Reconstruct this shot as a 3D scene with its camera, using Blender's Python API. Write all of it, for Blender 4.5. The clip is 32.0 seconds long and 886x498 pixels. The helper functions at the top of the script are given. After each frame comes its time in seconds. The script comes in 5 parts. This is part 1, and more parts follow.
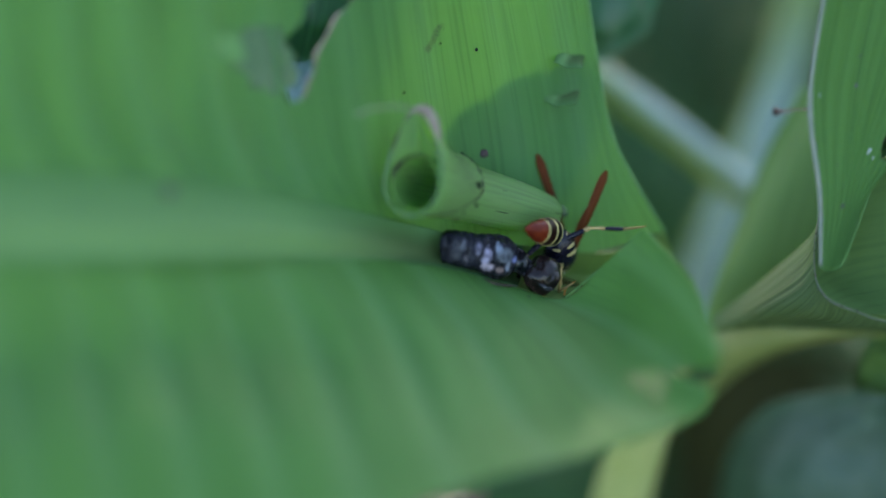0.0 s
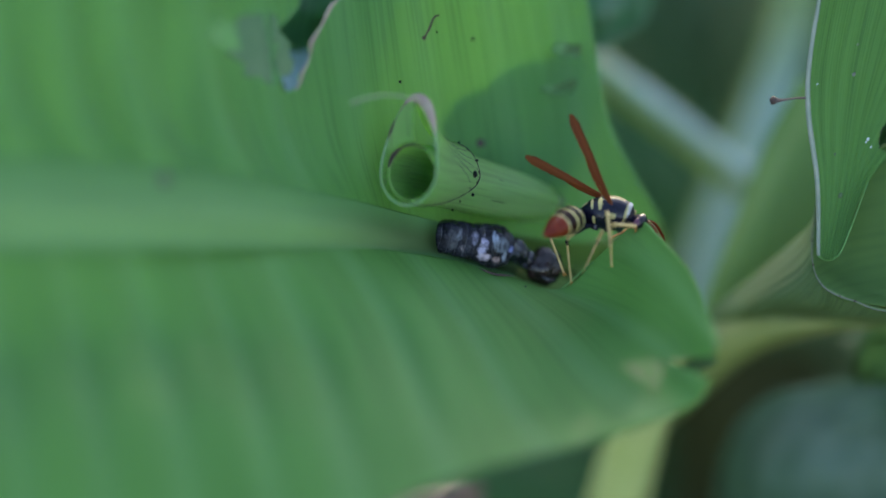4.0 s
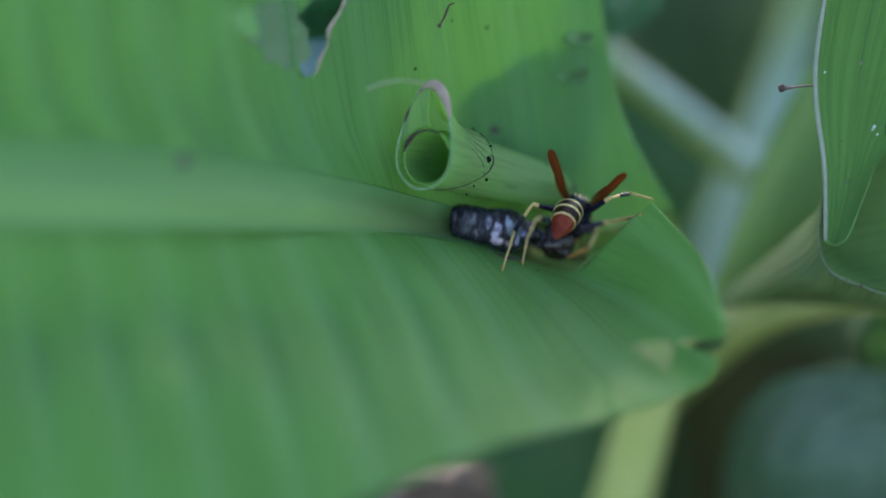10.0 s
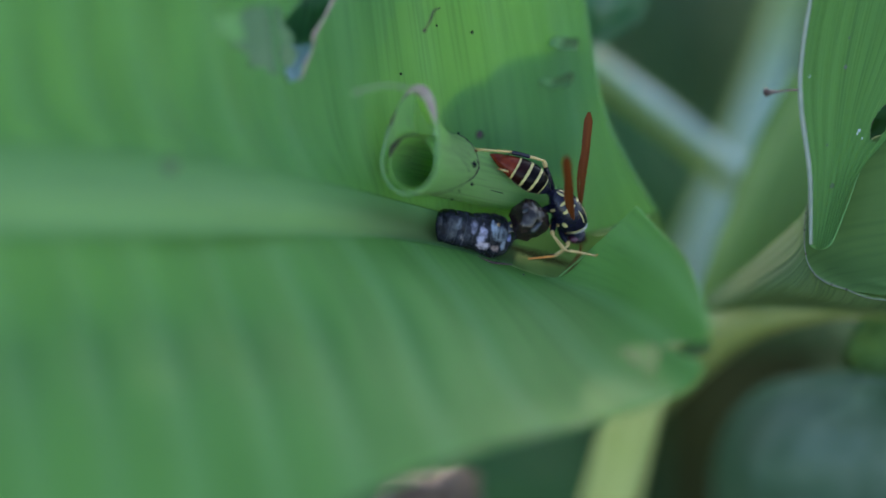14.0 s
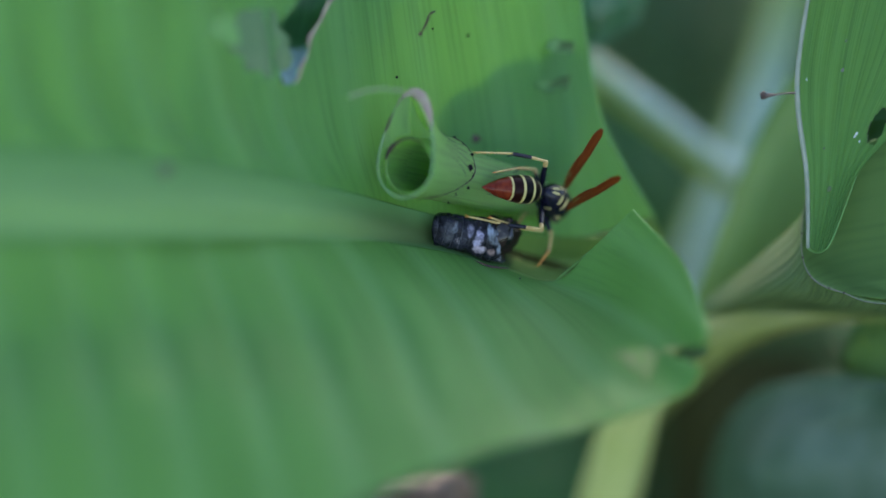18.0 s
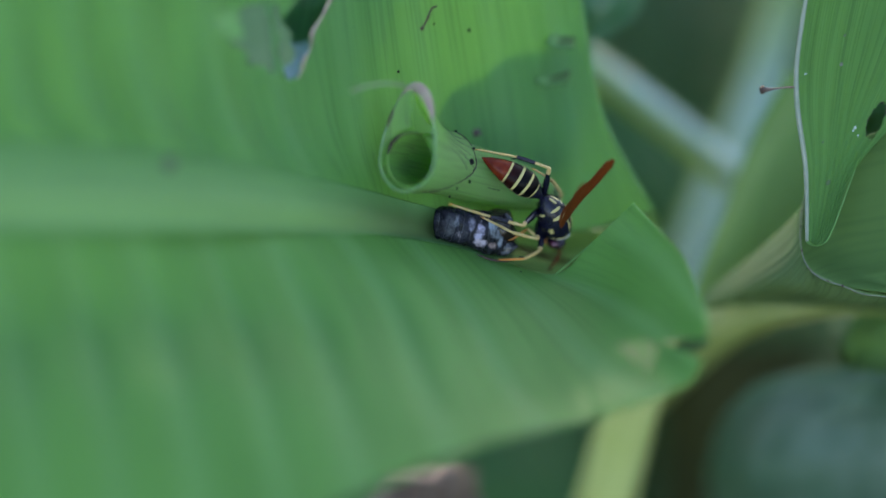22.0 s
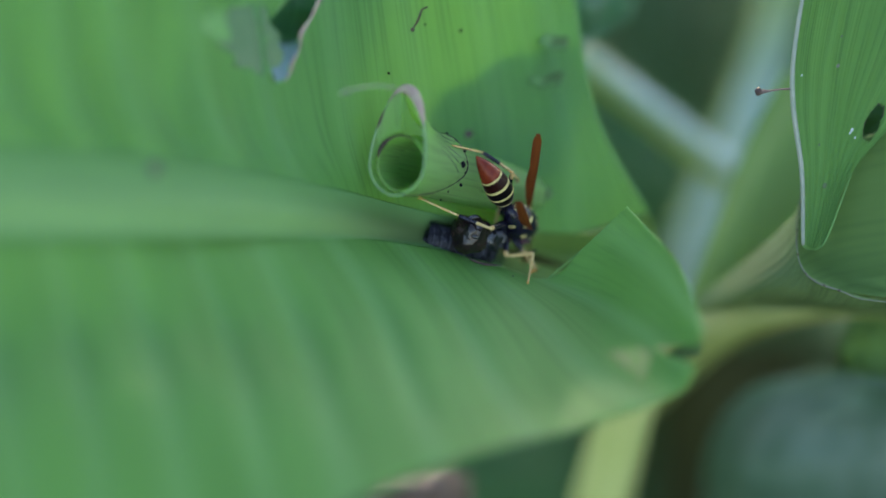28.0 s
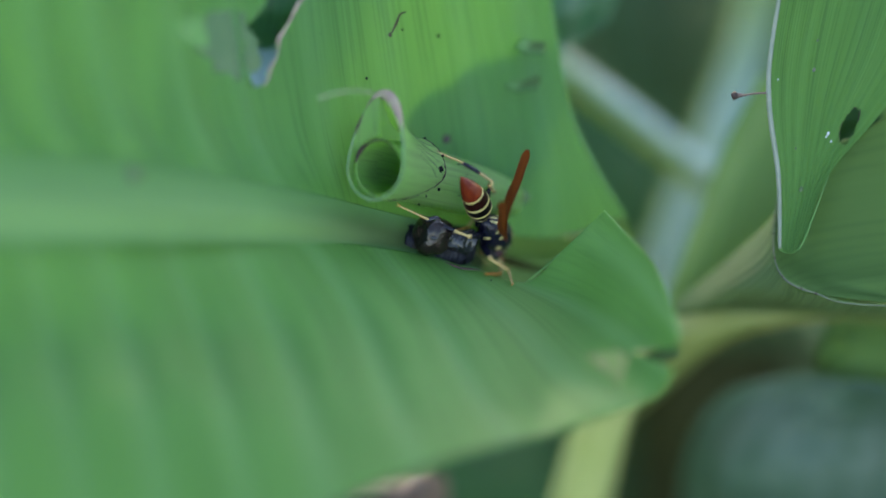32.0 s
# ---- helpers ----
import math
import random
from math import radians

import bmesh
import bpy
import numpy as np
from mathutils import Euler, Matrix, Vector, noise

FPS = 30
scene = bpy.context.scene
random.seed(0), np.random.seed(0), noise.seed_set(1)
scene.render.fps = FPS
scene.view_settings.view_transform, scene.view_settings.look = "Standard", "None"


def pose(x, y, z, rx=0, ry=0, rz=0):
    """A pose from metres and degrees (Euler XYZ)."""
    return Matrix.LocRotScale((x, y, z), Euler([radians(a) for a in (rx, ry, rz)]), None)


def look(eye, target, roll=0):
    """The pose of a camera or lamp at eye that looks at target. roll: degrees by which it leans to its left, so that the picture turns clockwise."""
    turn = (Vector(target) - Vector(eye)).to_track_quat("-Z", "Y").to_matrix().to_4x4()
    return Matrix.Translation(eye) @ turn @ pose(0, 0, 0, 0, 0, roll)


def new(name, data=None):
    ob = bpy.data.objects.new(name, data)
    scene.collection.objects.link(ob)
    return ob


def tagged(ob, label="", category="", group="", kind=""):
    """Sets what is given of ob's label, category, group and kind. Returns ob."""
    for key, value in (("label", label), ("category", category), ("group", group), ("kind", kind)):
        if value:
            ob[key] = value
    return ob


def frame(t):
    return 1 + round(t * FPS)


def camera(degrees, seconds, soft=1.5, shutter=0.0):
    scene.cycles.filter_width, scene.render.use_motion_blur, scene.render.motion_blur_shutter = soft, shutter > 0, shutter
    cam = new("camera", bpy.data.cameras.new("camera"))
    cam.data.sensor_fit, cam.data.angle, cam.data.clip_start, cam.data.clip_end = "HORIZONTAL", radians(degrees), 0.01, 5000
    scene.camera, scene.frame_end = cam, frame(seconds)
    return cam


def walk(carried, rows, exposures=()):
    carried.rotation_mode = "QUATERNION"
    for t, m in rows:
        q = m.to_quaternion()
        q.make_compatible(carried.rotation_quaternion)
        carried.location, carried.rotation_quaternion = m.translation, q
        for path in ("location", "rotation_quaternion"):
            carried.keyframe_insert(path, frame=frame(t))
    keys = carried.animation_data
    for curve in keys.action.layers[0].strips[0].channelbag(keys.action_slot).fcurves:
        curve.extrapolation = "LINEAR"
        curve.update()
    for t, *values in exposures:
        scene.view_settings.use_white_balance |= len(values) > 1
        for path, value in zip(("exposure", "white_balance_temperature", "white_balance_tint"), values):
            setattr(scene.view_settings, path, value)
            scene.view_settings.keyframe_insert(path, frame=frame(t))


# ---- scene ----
# Plan space: millimetres, x and y across the leaf, z out of it towards the camera.
# PLACE tilts the plan into the upright world; the leaf hangs 0.6 m over the soil.
TILT = 55
PLACE = Matrix.Translation((0, 0, 0.6)) @ Matrix.Rotation(radians(TILT), 4, "X")

PATH = [
    (0.0, -0.01, 7.66, 465.09, -0.517, 0.103, 0.018),
    (0.5, -0.16, 7.26, 466.68, -0.583, 0.235, -0.032),
    (1.0, 0.89, 6.14, 466.40, -0.594, 0.565, 0.036),
    (1.5, -0.00, 5.74, 463.56, -0.576, 0.386, 0.026),
    (2.0, 0.06, 5.94, 460.57, -0.529, 0.149, -0.098),
    (2.5, 0.46, 5.18, 461.69, -0.406, 0.025, 0.019),
    (3.0, 0.92, 5.05, 463.46, -0.427, 0.207, 0.113),
    (3.5, 1.90, 4.94, 463.47, -0.384, 0.265, 0.042),
    (5.5, -0.02, 4.26, 462.57, -0.376, 0.166, -0.105),
    (6.0, -0.41, 3.72, 462.63, -0.354, 0.162, -0.111),
    (6.5, -0.60, 3.30, 462.75, -0.316, 0.143, -0.068),
    (7.0, -0.44, 1.35, 464.24, -0.114, -0.037, 0.012),
    (7.5, 0.08, 0.41, 467.16, -0.037, 0.193, 0.034),
    (8.0, 0.13, 0.13, 468.38, -0.023, 0.270, 0.137),
    (8.5, -0.32, -1.08, 470.26, 0.105, 0.194, 0.039),
    (9.0, 0.08, -1.24, 473.22, 0.074, 0.272, 0.176),
    (9.5, -0.03, -1.18, 473.00, 0.067, 0.193, 0.109),
    (10.0, -0.07, -0.86, 472.20, -0.008, 0.305, 0.189),
    (10.5, 0.06, -0.10, 471.19, -0.129, 0.424, 0.103),
    (11.0, -0.10, -0.43, 471.61, -0.099, 0.257, 0.110),
    (11.5, 0.44, -1.19, 472.18, 0.018, 0.333, 0.149),
    (12.0, 0.93, -1.10, 472.23, 0.070, 0.236, 0.092),
    (12.5, 0.58, -0.65, 471.99, 0.006, 0.227, 0.033),
    (13.0, 0.20, -1.02, 471.05, 0.044, 0.214, 0.026),
    (13.5, 0.31, -0.99, 471.37, 0.089, 0.061, 0.068),
    (14.0, 0.01, -2.17, 472.46, 0.250, 0.022, 0.068),
    (14.5, -0.12, -2.37, 473.35, 0.228, 0.060, 0.015),
    (16.5, -0.65, -1.83, 471.56, 0.170, -0.063, -0.053),
    (17.0, -0.70, -2.00, 471.63, 0.189, 0.045, 0.041),
    (17.5, -0.11, -2.30, 470.58, 0.304, -0.056, -0.072),
    (18.0, 0.15, -2.40, 471.16, 0.356, -0.038, 0.018),
    (18.5, -0.39, -3.12, 472.98, 0.404, 0.002, -0.001),
    (19.0, -0.80, -3.52, 473.07, 0.418, -0.190, 0.062),
    (19.5, -0.22, -2.26, 473.17, 0.317, -0.252, 0.042),
    (20.0, -0.06, -3.55, 474.87, 0.483, -0.287, 0.011),
    (20.5, 0.14, -3.56, 477.01, 0.344, 0.008, 0.043),
    (21.0, -2.06, -5.27, 477.22, 0.378, -0.007, 0.057),
    (21.5, -2.01, -4.44, 476.07, 0.310, -0.081, -0.007),
    (22.0, -1.73, -3.10, 474.11, 0.305, -0.236, -0.023),
    (22.5, -0.99, -3.25, 473.41, 0.318, -0.230, 0.018),
    (23.0, -1.08, -3.09, 473.54, 0.287, -0.345, -0.014),
    (23.5, -0.67, -3.12, 473.70, 0.280, -0.200, 0.041),
    (24.0, -0.26, -2.25, 472.68, 0.204, -0.214, -0.072),
    (24.5, 0.03, -1.27, 472.04, 0.064, -0.124, 0.001),
    (25.0, -0.22, -0.97, 470.89, 0.044, -0.222, -0.119),
    (25.5, 0.79, -0.65, 470.77, 0.044, -0.201, -0.057),
    (27.5, 0.86, 0.62, 468.62, -0.047, -0.233, -0.124),
    (28.0, 0.75, 1.58, 467.69, -0.184, -0.119, -0.027),
    (28.5, 0.39, 1.81, 467.01, -0.251, -0.064, -0.014),
    (29.0, 0.63, 1.49, 468.47, -0.192, -0.216, -0.107),
    (29.5, 1.08, -0.19, 469.73, 0.003, -0.229, -0.095),
    (30.0, 0.77, -0.35, 470.54, -0.005, -0.294, -0.177),
    (30.5, 0.39, -0.28, 469.90, 0.022, -0.331, -0.114),
    (31.0, 0.44, -0.34, 470.06, 0.058, -0.472, -0.211),
    (31.5, -0.10, 0.19, 469.78, 0.002, -0.419, -0.047),
    (32.0, 0.87, 0.71, 469.12, 0.014, -0.550, -0.203),
]
cam = camera(18.0, 32.0, soft=1.6)
cam.data.dof.use_dof = True
cam.data.dof.focus_distance = 0.4665
cam.data.dof.aperture_fstop = 2.15
cam.data.dof.aperture_blades = 8
walk(cam, [(t, PLACE @ pose(x / 1000, y / 1000, z / 1000, rx, ry, rz)) for t, x, y, z, rx, ry, rz in PATH],
     [(0.0, 2.03, 6900, 11), (8.0, 2.05, 6900, 11), (20.0, 2.15, 7000, 11), (25.0, 2.25, 7130, 11), (32.0, 2.38, 7330, 11)])

# ---- light: shade under a bright overcast sky ----
SUN_WAY = PLACE.to_3x3() @ Vector((0.05, 0.86, -0.50)).normalized()
world = bpy.data.worlds.new("sky")
scene.world = world
world.use_nodes = True
sky = world.node_tree.nodes.new("ShaderNodeTexSky")
sky.sky_type = "NISHITA"
sky.sun_disc = False
sky.sun_elevation, sky.sun_rotation = math.asin(SUN_WAY.z), math.atan2(SUN_WAY.x, SUN_WAY.y)
world.node_tree.links.new(sky.outputs[0], world.node_tree.nodes["Background"].inputs[0])
world.node_tree.nodes["Background"].inputs[1].default_value = 0.15
sun = new("sun", bpy.data.lights.new("sun", "SUN"))
sun.data.energy, sun.data.angle, sun.data.color = 0.36, radians(2.5), (1.0, 0.93, 0.78)
sun.matrix_world = look(SUN_WAY * 3, (0, 0, 0))


# ---- helpers of the build ----
def mm(p):
    return Vector(p) / 1000


def spline(points, t):
    """A smooth curve through points, t from 0 to 1."""
    n = len(points) - 1
    s = min(max(t, 0), 1) * n
    i = min(int(s), n - 1)
    f = s - i
    p = [Vector(points[min(max(i + k, 0), n)]) for k in (-1, 0, 1, 2)]
    if i == 0:
        p[0] = 2 * p[1] - p[2]
    if i == n - 1:
        p[3] = 2 * p[2] - p[1]
    a = 2 * p[1]
    b = p[2] - p[0]
    c = 2 * p[0] - 5 * p[1] + 4 * p[2] - p[3]
    d = 3 * (p[1] - p[2]) + p[3] - p[0]
    return 0.5 * (a + b * f + c * f * f + d * f ** 3)


def mesh_object(name, verts, faces, material, parent=None, uvs=None, label="", at=(0, 0, 0), smooth=True):
    """One mesh in plan millimetres; its origin at the plan point at, or in its parent's space."""
    me = bpy.data.meshes.new(name)
    o = Vector(at)
    me.from_pydata([tuple((Vector(v) - o) / 1000) for v in verts], [], faces)
    if uvs:
        layer = me.uv_layers.new(name="UVMap")
        for loop in me.loops:
            layer.data[loop.index].uv = uvs[loop.vertex_index]
    if smooth:
        me.polygons.foreach_set("use_smooth", [True] * len(me.polygons))
    me.materials.append(material)
    ob = new(name, me)
    if parent:
        ob.parent = parent
        ob.matrix_basis = Matrix.Translation(o / 1000)
    else:
        ob.matrix_basis = PLACE @ Matrix.Translation(o / 1000)
    if label:
        tagged(ob, label)
    return ob


def root(name, at, label, category, group="", kind=""):
    """An Empty at a plan point that carries the parts of one thing; parts are given relative to it."""
    ob = new(name)
    ob.empty_display_size = 0.005
    ob.matrix_basis = PLACE @ Matrix.Translation(mm(at))
    return tagged(ob, label, category, group, kind)


def loft(rows, nu, nv, bump=None, keep=None, closed=False, thick=0.0):
    """A sheet through rows of control points: verts, faces and UVs. bump(u, v) lifts along the normal; keep(u, v) says which faces stay."""
    grid = []
    for j in range(nv + 1):
        line = [spline(r, j / nv) for r in rows]
        grid.append([spline(line, i / nu) for i in range(nu + 1)])
    verts, uvs, nrm = [], [], []
    for j in range(nv + 1):
        for i in range(nu + 1):
            a = grid[j][min(i + 1, nu)] - grid[j][max(i - 1, 0)]
            b = grid[min(j + 1, nv)][i] - grid[max(j - 1, 0)][i]
            n = a.cross(b)
            n = n.normalized() if n.length > 1e-9 else Vector((0, 0, 1))
            nrm.append(n)
            p = grid[j][i]
            if bump:
                p = p + n * bump(i / nu, j / nv)
            verts.append(p)
            uvs.append((i / nu, j / nv))
    faces = []
    for j in range(nv):
        for i in range(nu):
            if keep is None or keep((i + 0.5) / nu, (j + 0.5) / nv):
                k = j * (nu + 1) + i
                faces.append((k, k + 1, k + nu + 2, k + nu + 1))
    if thick:
        m = len(verts)
        edges = {}
        for fc in faces:
            for a, b in zip(fc, fc[1:] + fc[:1]):
                edges[(a, b)] = edges.get((a, b), 0) + 1
        rim = [e for e in edges if (e[1], e[0]) not in edges]
        verts += [v - n * thick for v, n in zip(verts, nrm)]
        uvs += uvs[:]
        faces += [tuple(m + k for k in reversed(fc)) for fc in faces] + [(b, a, m + a, m + b) for a, b in rim]
    used = sorted({k for fc in faces for k in fc})
    remap = {k: i for i, k in enumerate(used)}
    return [verts[k] for k in used], [tuple(remap[k] for k in fc) for fc in faces], [uvs[k] for k in used]


def tube(points, radii, sides=10, steps=24, flat=1.0, up=(0, 0, 1), cap=True):
    """A tapered, round-ended pipe along a smooth curve; flat squeezes it along up."""
    verts, faces, uvs = [], [], []
    rad = [(r, 0, 0) for r in radii]
    for i in range(steps + 1):
        t = i / steps
        p = spline(points, t)
        d = (spline(points, min(t + 0.01, 1)) - spline(points, max(t - 0.01, 0))).normalized()
        side = d.cross(Vector(up))
        side = side.normalized() if side.length > 1e-4 else d.orthogonal().normalized()
        w = side.cross(d).normalized()
        r = max(spline(rad, t).x, 0.001)
        for k in range(sides):
            a = 2 * math.pi * k / sides
            verts.append(p + side * r * math.cos(a) + w * r * flat * math.sin(a))
            uvs.append((t, k / sides))
    for i in range(steps):
        for k in range(sides):
            q = (k + 1) % sides
            faces.append((i * sides + k, i * sides + q, (i + 1) * sides + q, (i + 1) * sides + k))
    if cap:
        faces.append(tuple(reversed(range(sides))))
        faces.append(tuple(steps * sides + k for k in range(sides)))
    return verts, faces, uvs


def part(name, shape, material, parent, label="", at=(0, 0, 0)):
    verts, faces, uvs = shape
    return mesh_object(name, verts, faces, material, parent, uvs, label, at)


# ---- materials ----
def material(name):
    m = bpy.data.materials.new(name)
    m.use_nodes = True
    return m, m.node_tree, m.node_tree.nodes["Principled BSDF"]


def node(tree, kind, **values):
    n = tree.nodes.new(kind)
    for key, value in values.items():
        n.inputs[key.replace("_", " ")].default_value = value
    return n


def mix(tree, fac, a, b, how="MIX"):
    n = tree.nodes.new("ShaderNodeMix")
    n.data_type, n.blend_type = "RGBA", how
    for sock, v in ((n.inputs[0], fac), (n.inputs[6], a), (n.inputs[7], b)):
        if isinstance(v, bpy.types.NodeSocket):
            tree.links.new(v, sock)
        else:
            sock.default_value = v if isinstance(v, float) else (*v, 1)
    return n.outputs[2]


def ramp(tree, value, stops):
    n = tree.nodes.new("ShaderNodeValToRGB")
    tree.links.new(value, n.inputs[0])
    e = n.color_ramp.elements
    while len(e) < len(stops):
        e.new(0.5)
    for el, (pos, v) in zip(e, stops):
        el.position = pos
        el.color = (v, v, v, 1) if isinstance(v, (int, float)) else (*v, 1)
    return n.outputs[0]


def leaf_material(name, dark, light, veins=150.0, folds=18.0, gloss=0.45, passing=0.35, relief=0.25, level=0.32, glow=(0.14, 0.30, 0.03), contrast=1.0, blot=45.0, blots=0.4, edge=None, pleat=None, tinge=None):
    """Waxy leaf: veins run along v, counted over u; broad folds, fine speckle, light passing through."""
    m, tree, bsdf = material(name)
    uv = tree.nodes.new("ShaderNodeUVMap")
    sep = tree.nodes.new("ShaderNodeSeparateXYZ")
    tree.links.new(uv.outputs[0], sep.inputs[0])

    def stripes(count, along, seed, detail=3.0):
        c = tree.nodes.new("ShaderNodeCombineXYZ")
        for k, (out, f) in enumerate(((sep.outputs[0], count), (sep.outputs[1], along))):
            mul = tree.nodes.new("ShaderNodeMath")
            mul.operation = "MULTIPLY"
            mul.inputs[1].default_value = f
            tree.links.new(out, mul.inputs[0])
            tree.links.new(mul.outputs[0], c.inputs[k])
        c.inputs[2].default_value = seed
        n = node(tree, "ShaderNodeTexNoise", Scale=1.0, Detail=detail, Roughness=0.5)
        tree.links.new(c.outputs[0], n.inputs["Vector"])
        return n.outputs[0]

    fine = stripes(veins, 1.5, 1.0)
    broad = stripes(folds, 1.2, 5.0, 1.0)
    obj = tree.nodes.new("ShaderNodeTexCoord")
    blotch = node(tree, "ShaderNodeTexNoise", Scale=blot, Detail=4.0, Roughness=0.6)
    tree.links.new(obj.outputs["Object"], blotch.inputs["Vector"])
    grain = node(tree, "ShaderNodeTexNoise", Scale=1800.0, Detail=2.0)
    tree.links.new(obj.outputs["Object"], grain.inputs["Vector"])
    c = mix(tree, ramp(tree, broad, ((0.3, 0.0), (0.7, 1.0))), dark, light)
    vein = ramp(tree, fine, ((0.38, 1.0), (0.5, 0.0)))
    c = mix(tree, ramp(tree, fine, ((0.4, 0.22 * contrast), (0.52, 0.0))), c, tuple(0.55 * v for v in dark))
    c = mix(tree, ramp(tree, fine, ((0.58, 0.0), (0.72, 0.25 * contrast))), c, tuple(min(1, 1.5 * v) for v in light))
    c = mix(tree, ramp(tree, blotch.outputs[0], ((0.4, 0.0), (0.75, blots))), c, tuple(0.75 * v for v in dark))
    c = mix(tree, ramp(tree, grain.outputs[0], ((0.45, 0.0), (0.8, 0.25))), c, light)
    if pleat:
        # paler crests, bluish sheen painted in: count over u, offset, tone
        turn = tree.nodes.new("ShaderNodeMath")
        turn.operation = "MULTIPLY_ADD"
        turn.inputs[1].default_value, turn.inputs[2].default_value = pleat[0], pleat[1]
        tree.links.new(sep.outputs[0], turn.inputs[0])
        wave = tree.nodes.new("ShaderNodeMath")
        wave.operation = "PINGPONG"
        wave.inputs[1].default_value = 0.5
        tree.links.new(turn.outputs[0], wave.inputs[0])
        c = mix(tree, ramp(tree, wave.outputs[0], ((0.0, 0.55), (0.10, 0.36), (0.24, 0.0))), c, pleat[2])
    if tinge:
        # a dull stain, the roll's shade painted in with it, that grows along u
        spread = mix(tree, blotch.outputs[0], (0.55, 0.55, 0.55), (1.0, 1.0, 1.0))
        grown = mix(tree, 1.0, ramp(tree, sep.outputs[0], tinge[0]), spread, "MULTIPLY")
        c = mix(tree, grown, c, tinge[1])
    if edge:
        c = mix(tree, ramp(tree, sep.outputs[1], ((0.0, 1.0), (0.5, 0.0), (0.85, 0.0), (1.0, 1.0))), c, edge)
    tree.links.new(c, bsdf.inputs["Base Color"])
    r = tree.nodes.new("ShaderNodeMapRange")
    tree.links.new(blotch.outputs[0], r.inputs[0])
    r.inputs[3].default_value, r.inputs[4].default_value = gloss - 0.08, gloss + 0.1
    tree.links.new(r.outputs[0], bsdf.inputs["Roughness"])
    add = tree.nodes.new("ShaderNodeMath")
    add.operation = "ADD"
    tree.links.new(fine, add.inputs[0])
    tree.links.new(broad, add.inputs[1])
    bsdf.inputs["Specular IOR Level"].default_value = 0.15 if gloss >= 0.6 else level
    b = node(tree, "ShaderNodeBump", Strength=relief, Distance=0.0006)
    tree.links.new(add.outputs[0], b.inputs["Height"])
    tree.links.new(b.outputs[0], bsdf.inputs["Normal"])
    trans = tree.nodes.new("ShaderNodeBsdfTranslucent")
    tint = mix(tree, vein, glow, tuple((1 - 0.4 * min(contrast, 1)) * v for v in glow))
    if tinge:
        tint = mix(tree, grown, tint, tinge[1])
    tree.links.new(tint, trans.inputs[0])
    tree.links.new(b.outputs[0], trans.inputs["Normal"])
    ms = tree.nodes.new("ShaderNodeMixShader")
    ms.inputs[0].default_value = passing
    tree.links.new(bsdf.outputs[0], ms.inputs[1])
    tree.links.new(trans.outputs[0], ms.inputs[2])
    tree.links.new(ms.outputs[0], tree.nodes["Material Output"].inputs[0])
    return m


def plain_material(name, a, b, scale=300.0, rough=0.5, metal=0.0, relief=0.2, coat=0.0, spread=(0.35, 0.65), shine=0.5):
    """Two tones in a two-scale noise, with fine relief."""
    m, tree, bsdf = material(name)
    obj = tree.nodes.new("ShaderNodeTexCoord")
    n = node(tree, "ShaderNodeTexNoise", Scale=scale, Detail=5.0, Roughness=0.6)
    big = node(tree, "ShaderNodeTexNoise", Scale=scale * 0.17, Detail=2.0)
    for q in (n, big):
        tree.links.new(obj.outputs["Object"], q.inputs["Vector"])
    c = mix(tree, ramp(tree, n.outputs[0], ((spread[0], 0.0), (spread[1], 1.0))), a, b)
    c = mix(tree, ramp(tree, big.outputs[0], ((0.4, 0.0), (0.8, 0.4))), c, tuple(0.6 * v for v in a))
    tree.links.new(c, bsdf.inputs["Base Color"])
    bsdf.inputs["Roughness"].default_value = rough
    bsdf.inputs["Metallic"].default_value = metal
    bsdf.inputs["Specular IOR Level"].default_value = shine
    bsdf.inputs["Coat Weight"].default_value = coat
    bp = node(tree, "ShaderNodeBump", Strength=relief, Distance=0.0003)
    tree.links.new(n.outputs[0], bp.inputs["Height"])
    tree.links.new(bp.outputs[0], bsdf.inputs["Normal"])
    return m


def sheen_stem_material(name, low):
    """Yellow-green stalk with its pale bluish sky highlight painted along one side."""
    m, tree, bsdf = material(name)
    uv = tree.nodes.new("ShaderNodeUVMap")
    sep = tree.nodes.new("ShaderNodeSeparateXYZ")
    tree.links.new(uv.outputs[0], sep.inputs[0])
    obj = tree.nodes.new("ShaderNodeTexCoord")
    n = node(tree, "ShaderNodeTexNoise", Scale=60.0, Detail=4.0)
    tree.links.new(obj.outputs["Object"], n.inputs["Vector"])
    green = mix(tree, n.outputs[0], (0.13, 0.23, 0.04), (0.22, 0.30, 0.06))
    sky_sheen = mix(tree, n.outputs[0], (0.22, 0.34, 0.34), (0.29, 0.41, 0.42))
    c = mix(tree, ramp(tree, sep.outputs[1], ((low, 0.0), (low + 0.16, 1.0), (0.60, 1.0), (0.75, 0.0))), green, sky_sheen)
    c = mix(tree, ramp(tree, sep.outputs[0], ((0.12, 1.0), (0.40, 0.0))), c, green)
    tree.links.new(c, bsdf.inputs["Base Color"])
    bsdf.inputs["Roughness"].default_value = 0.4
    return m


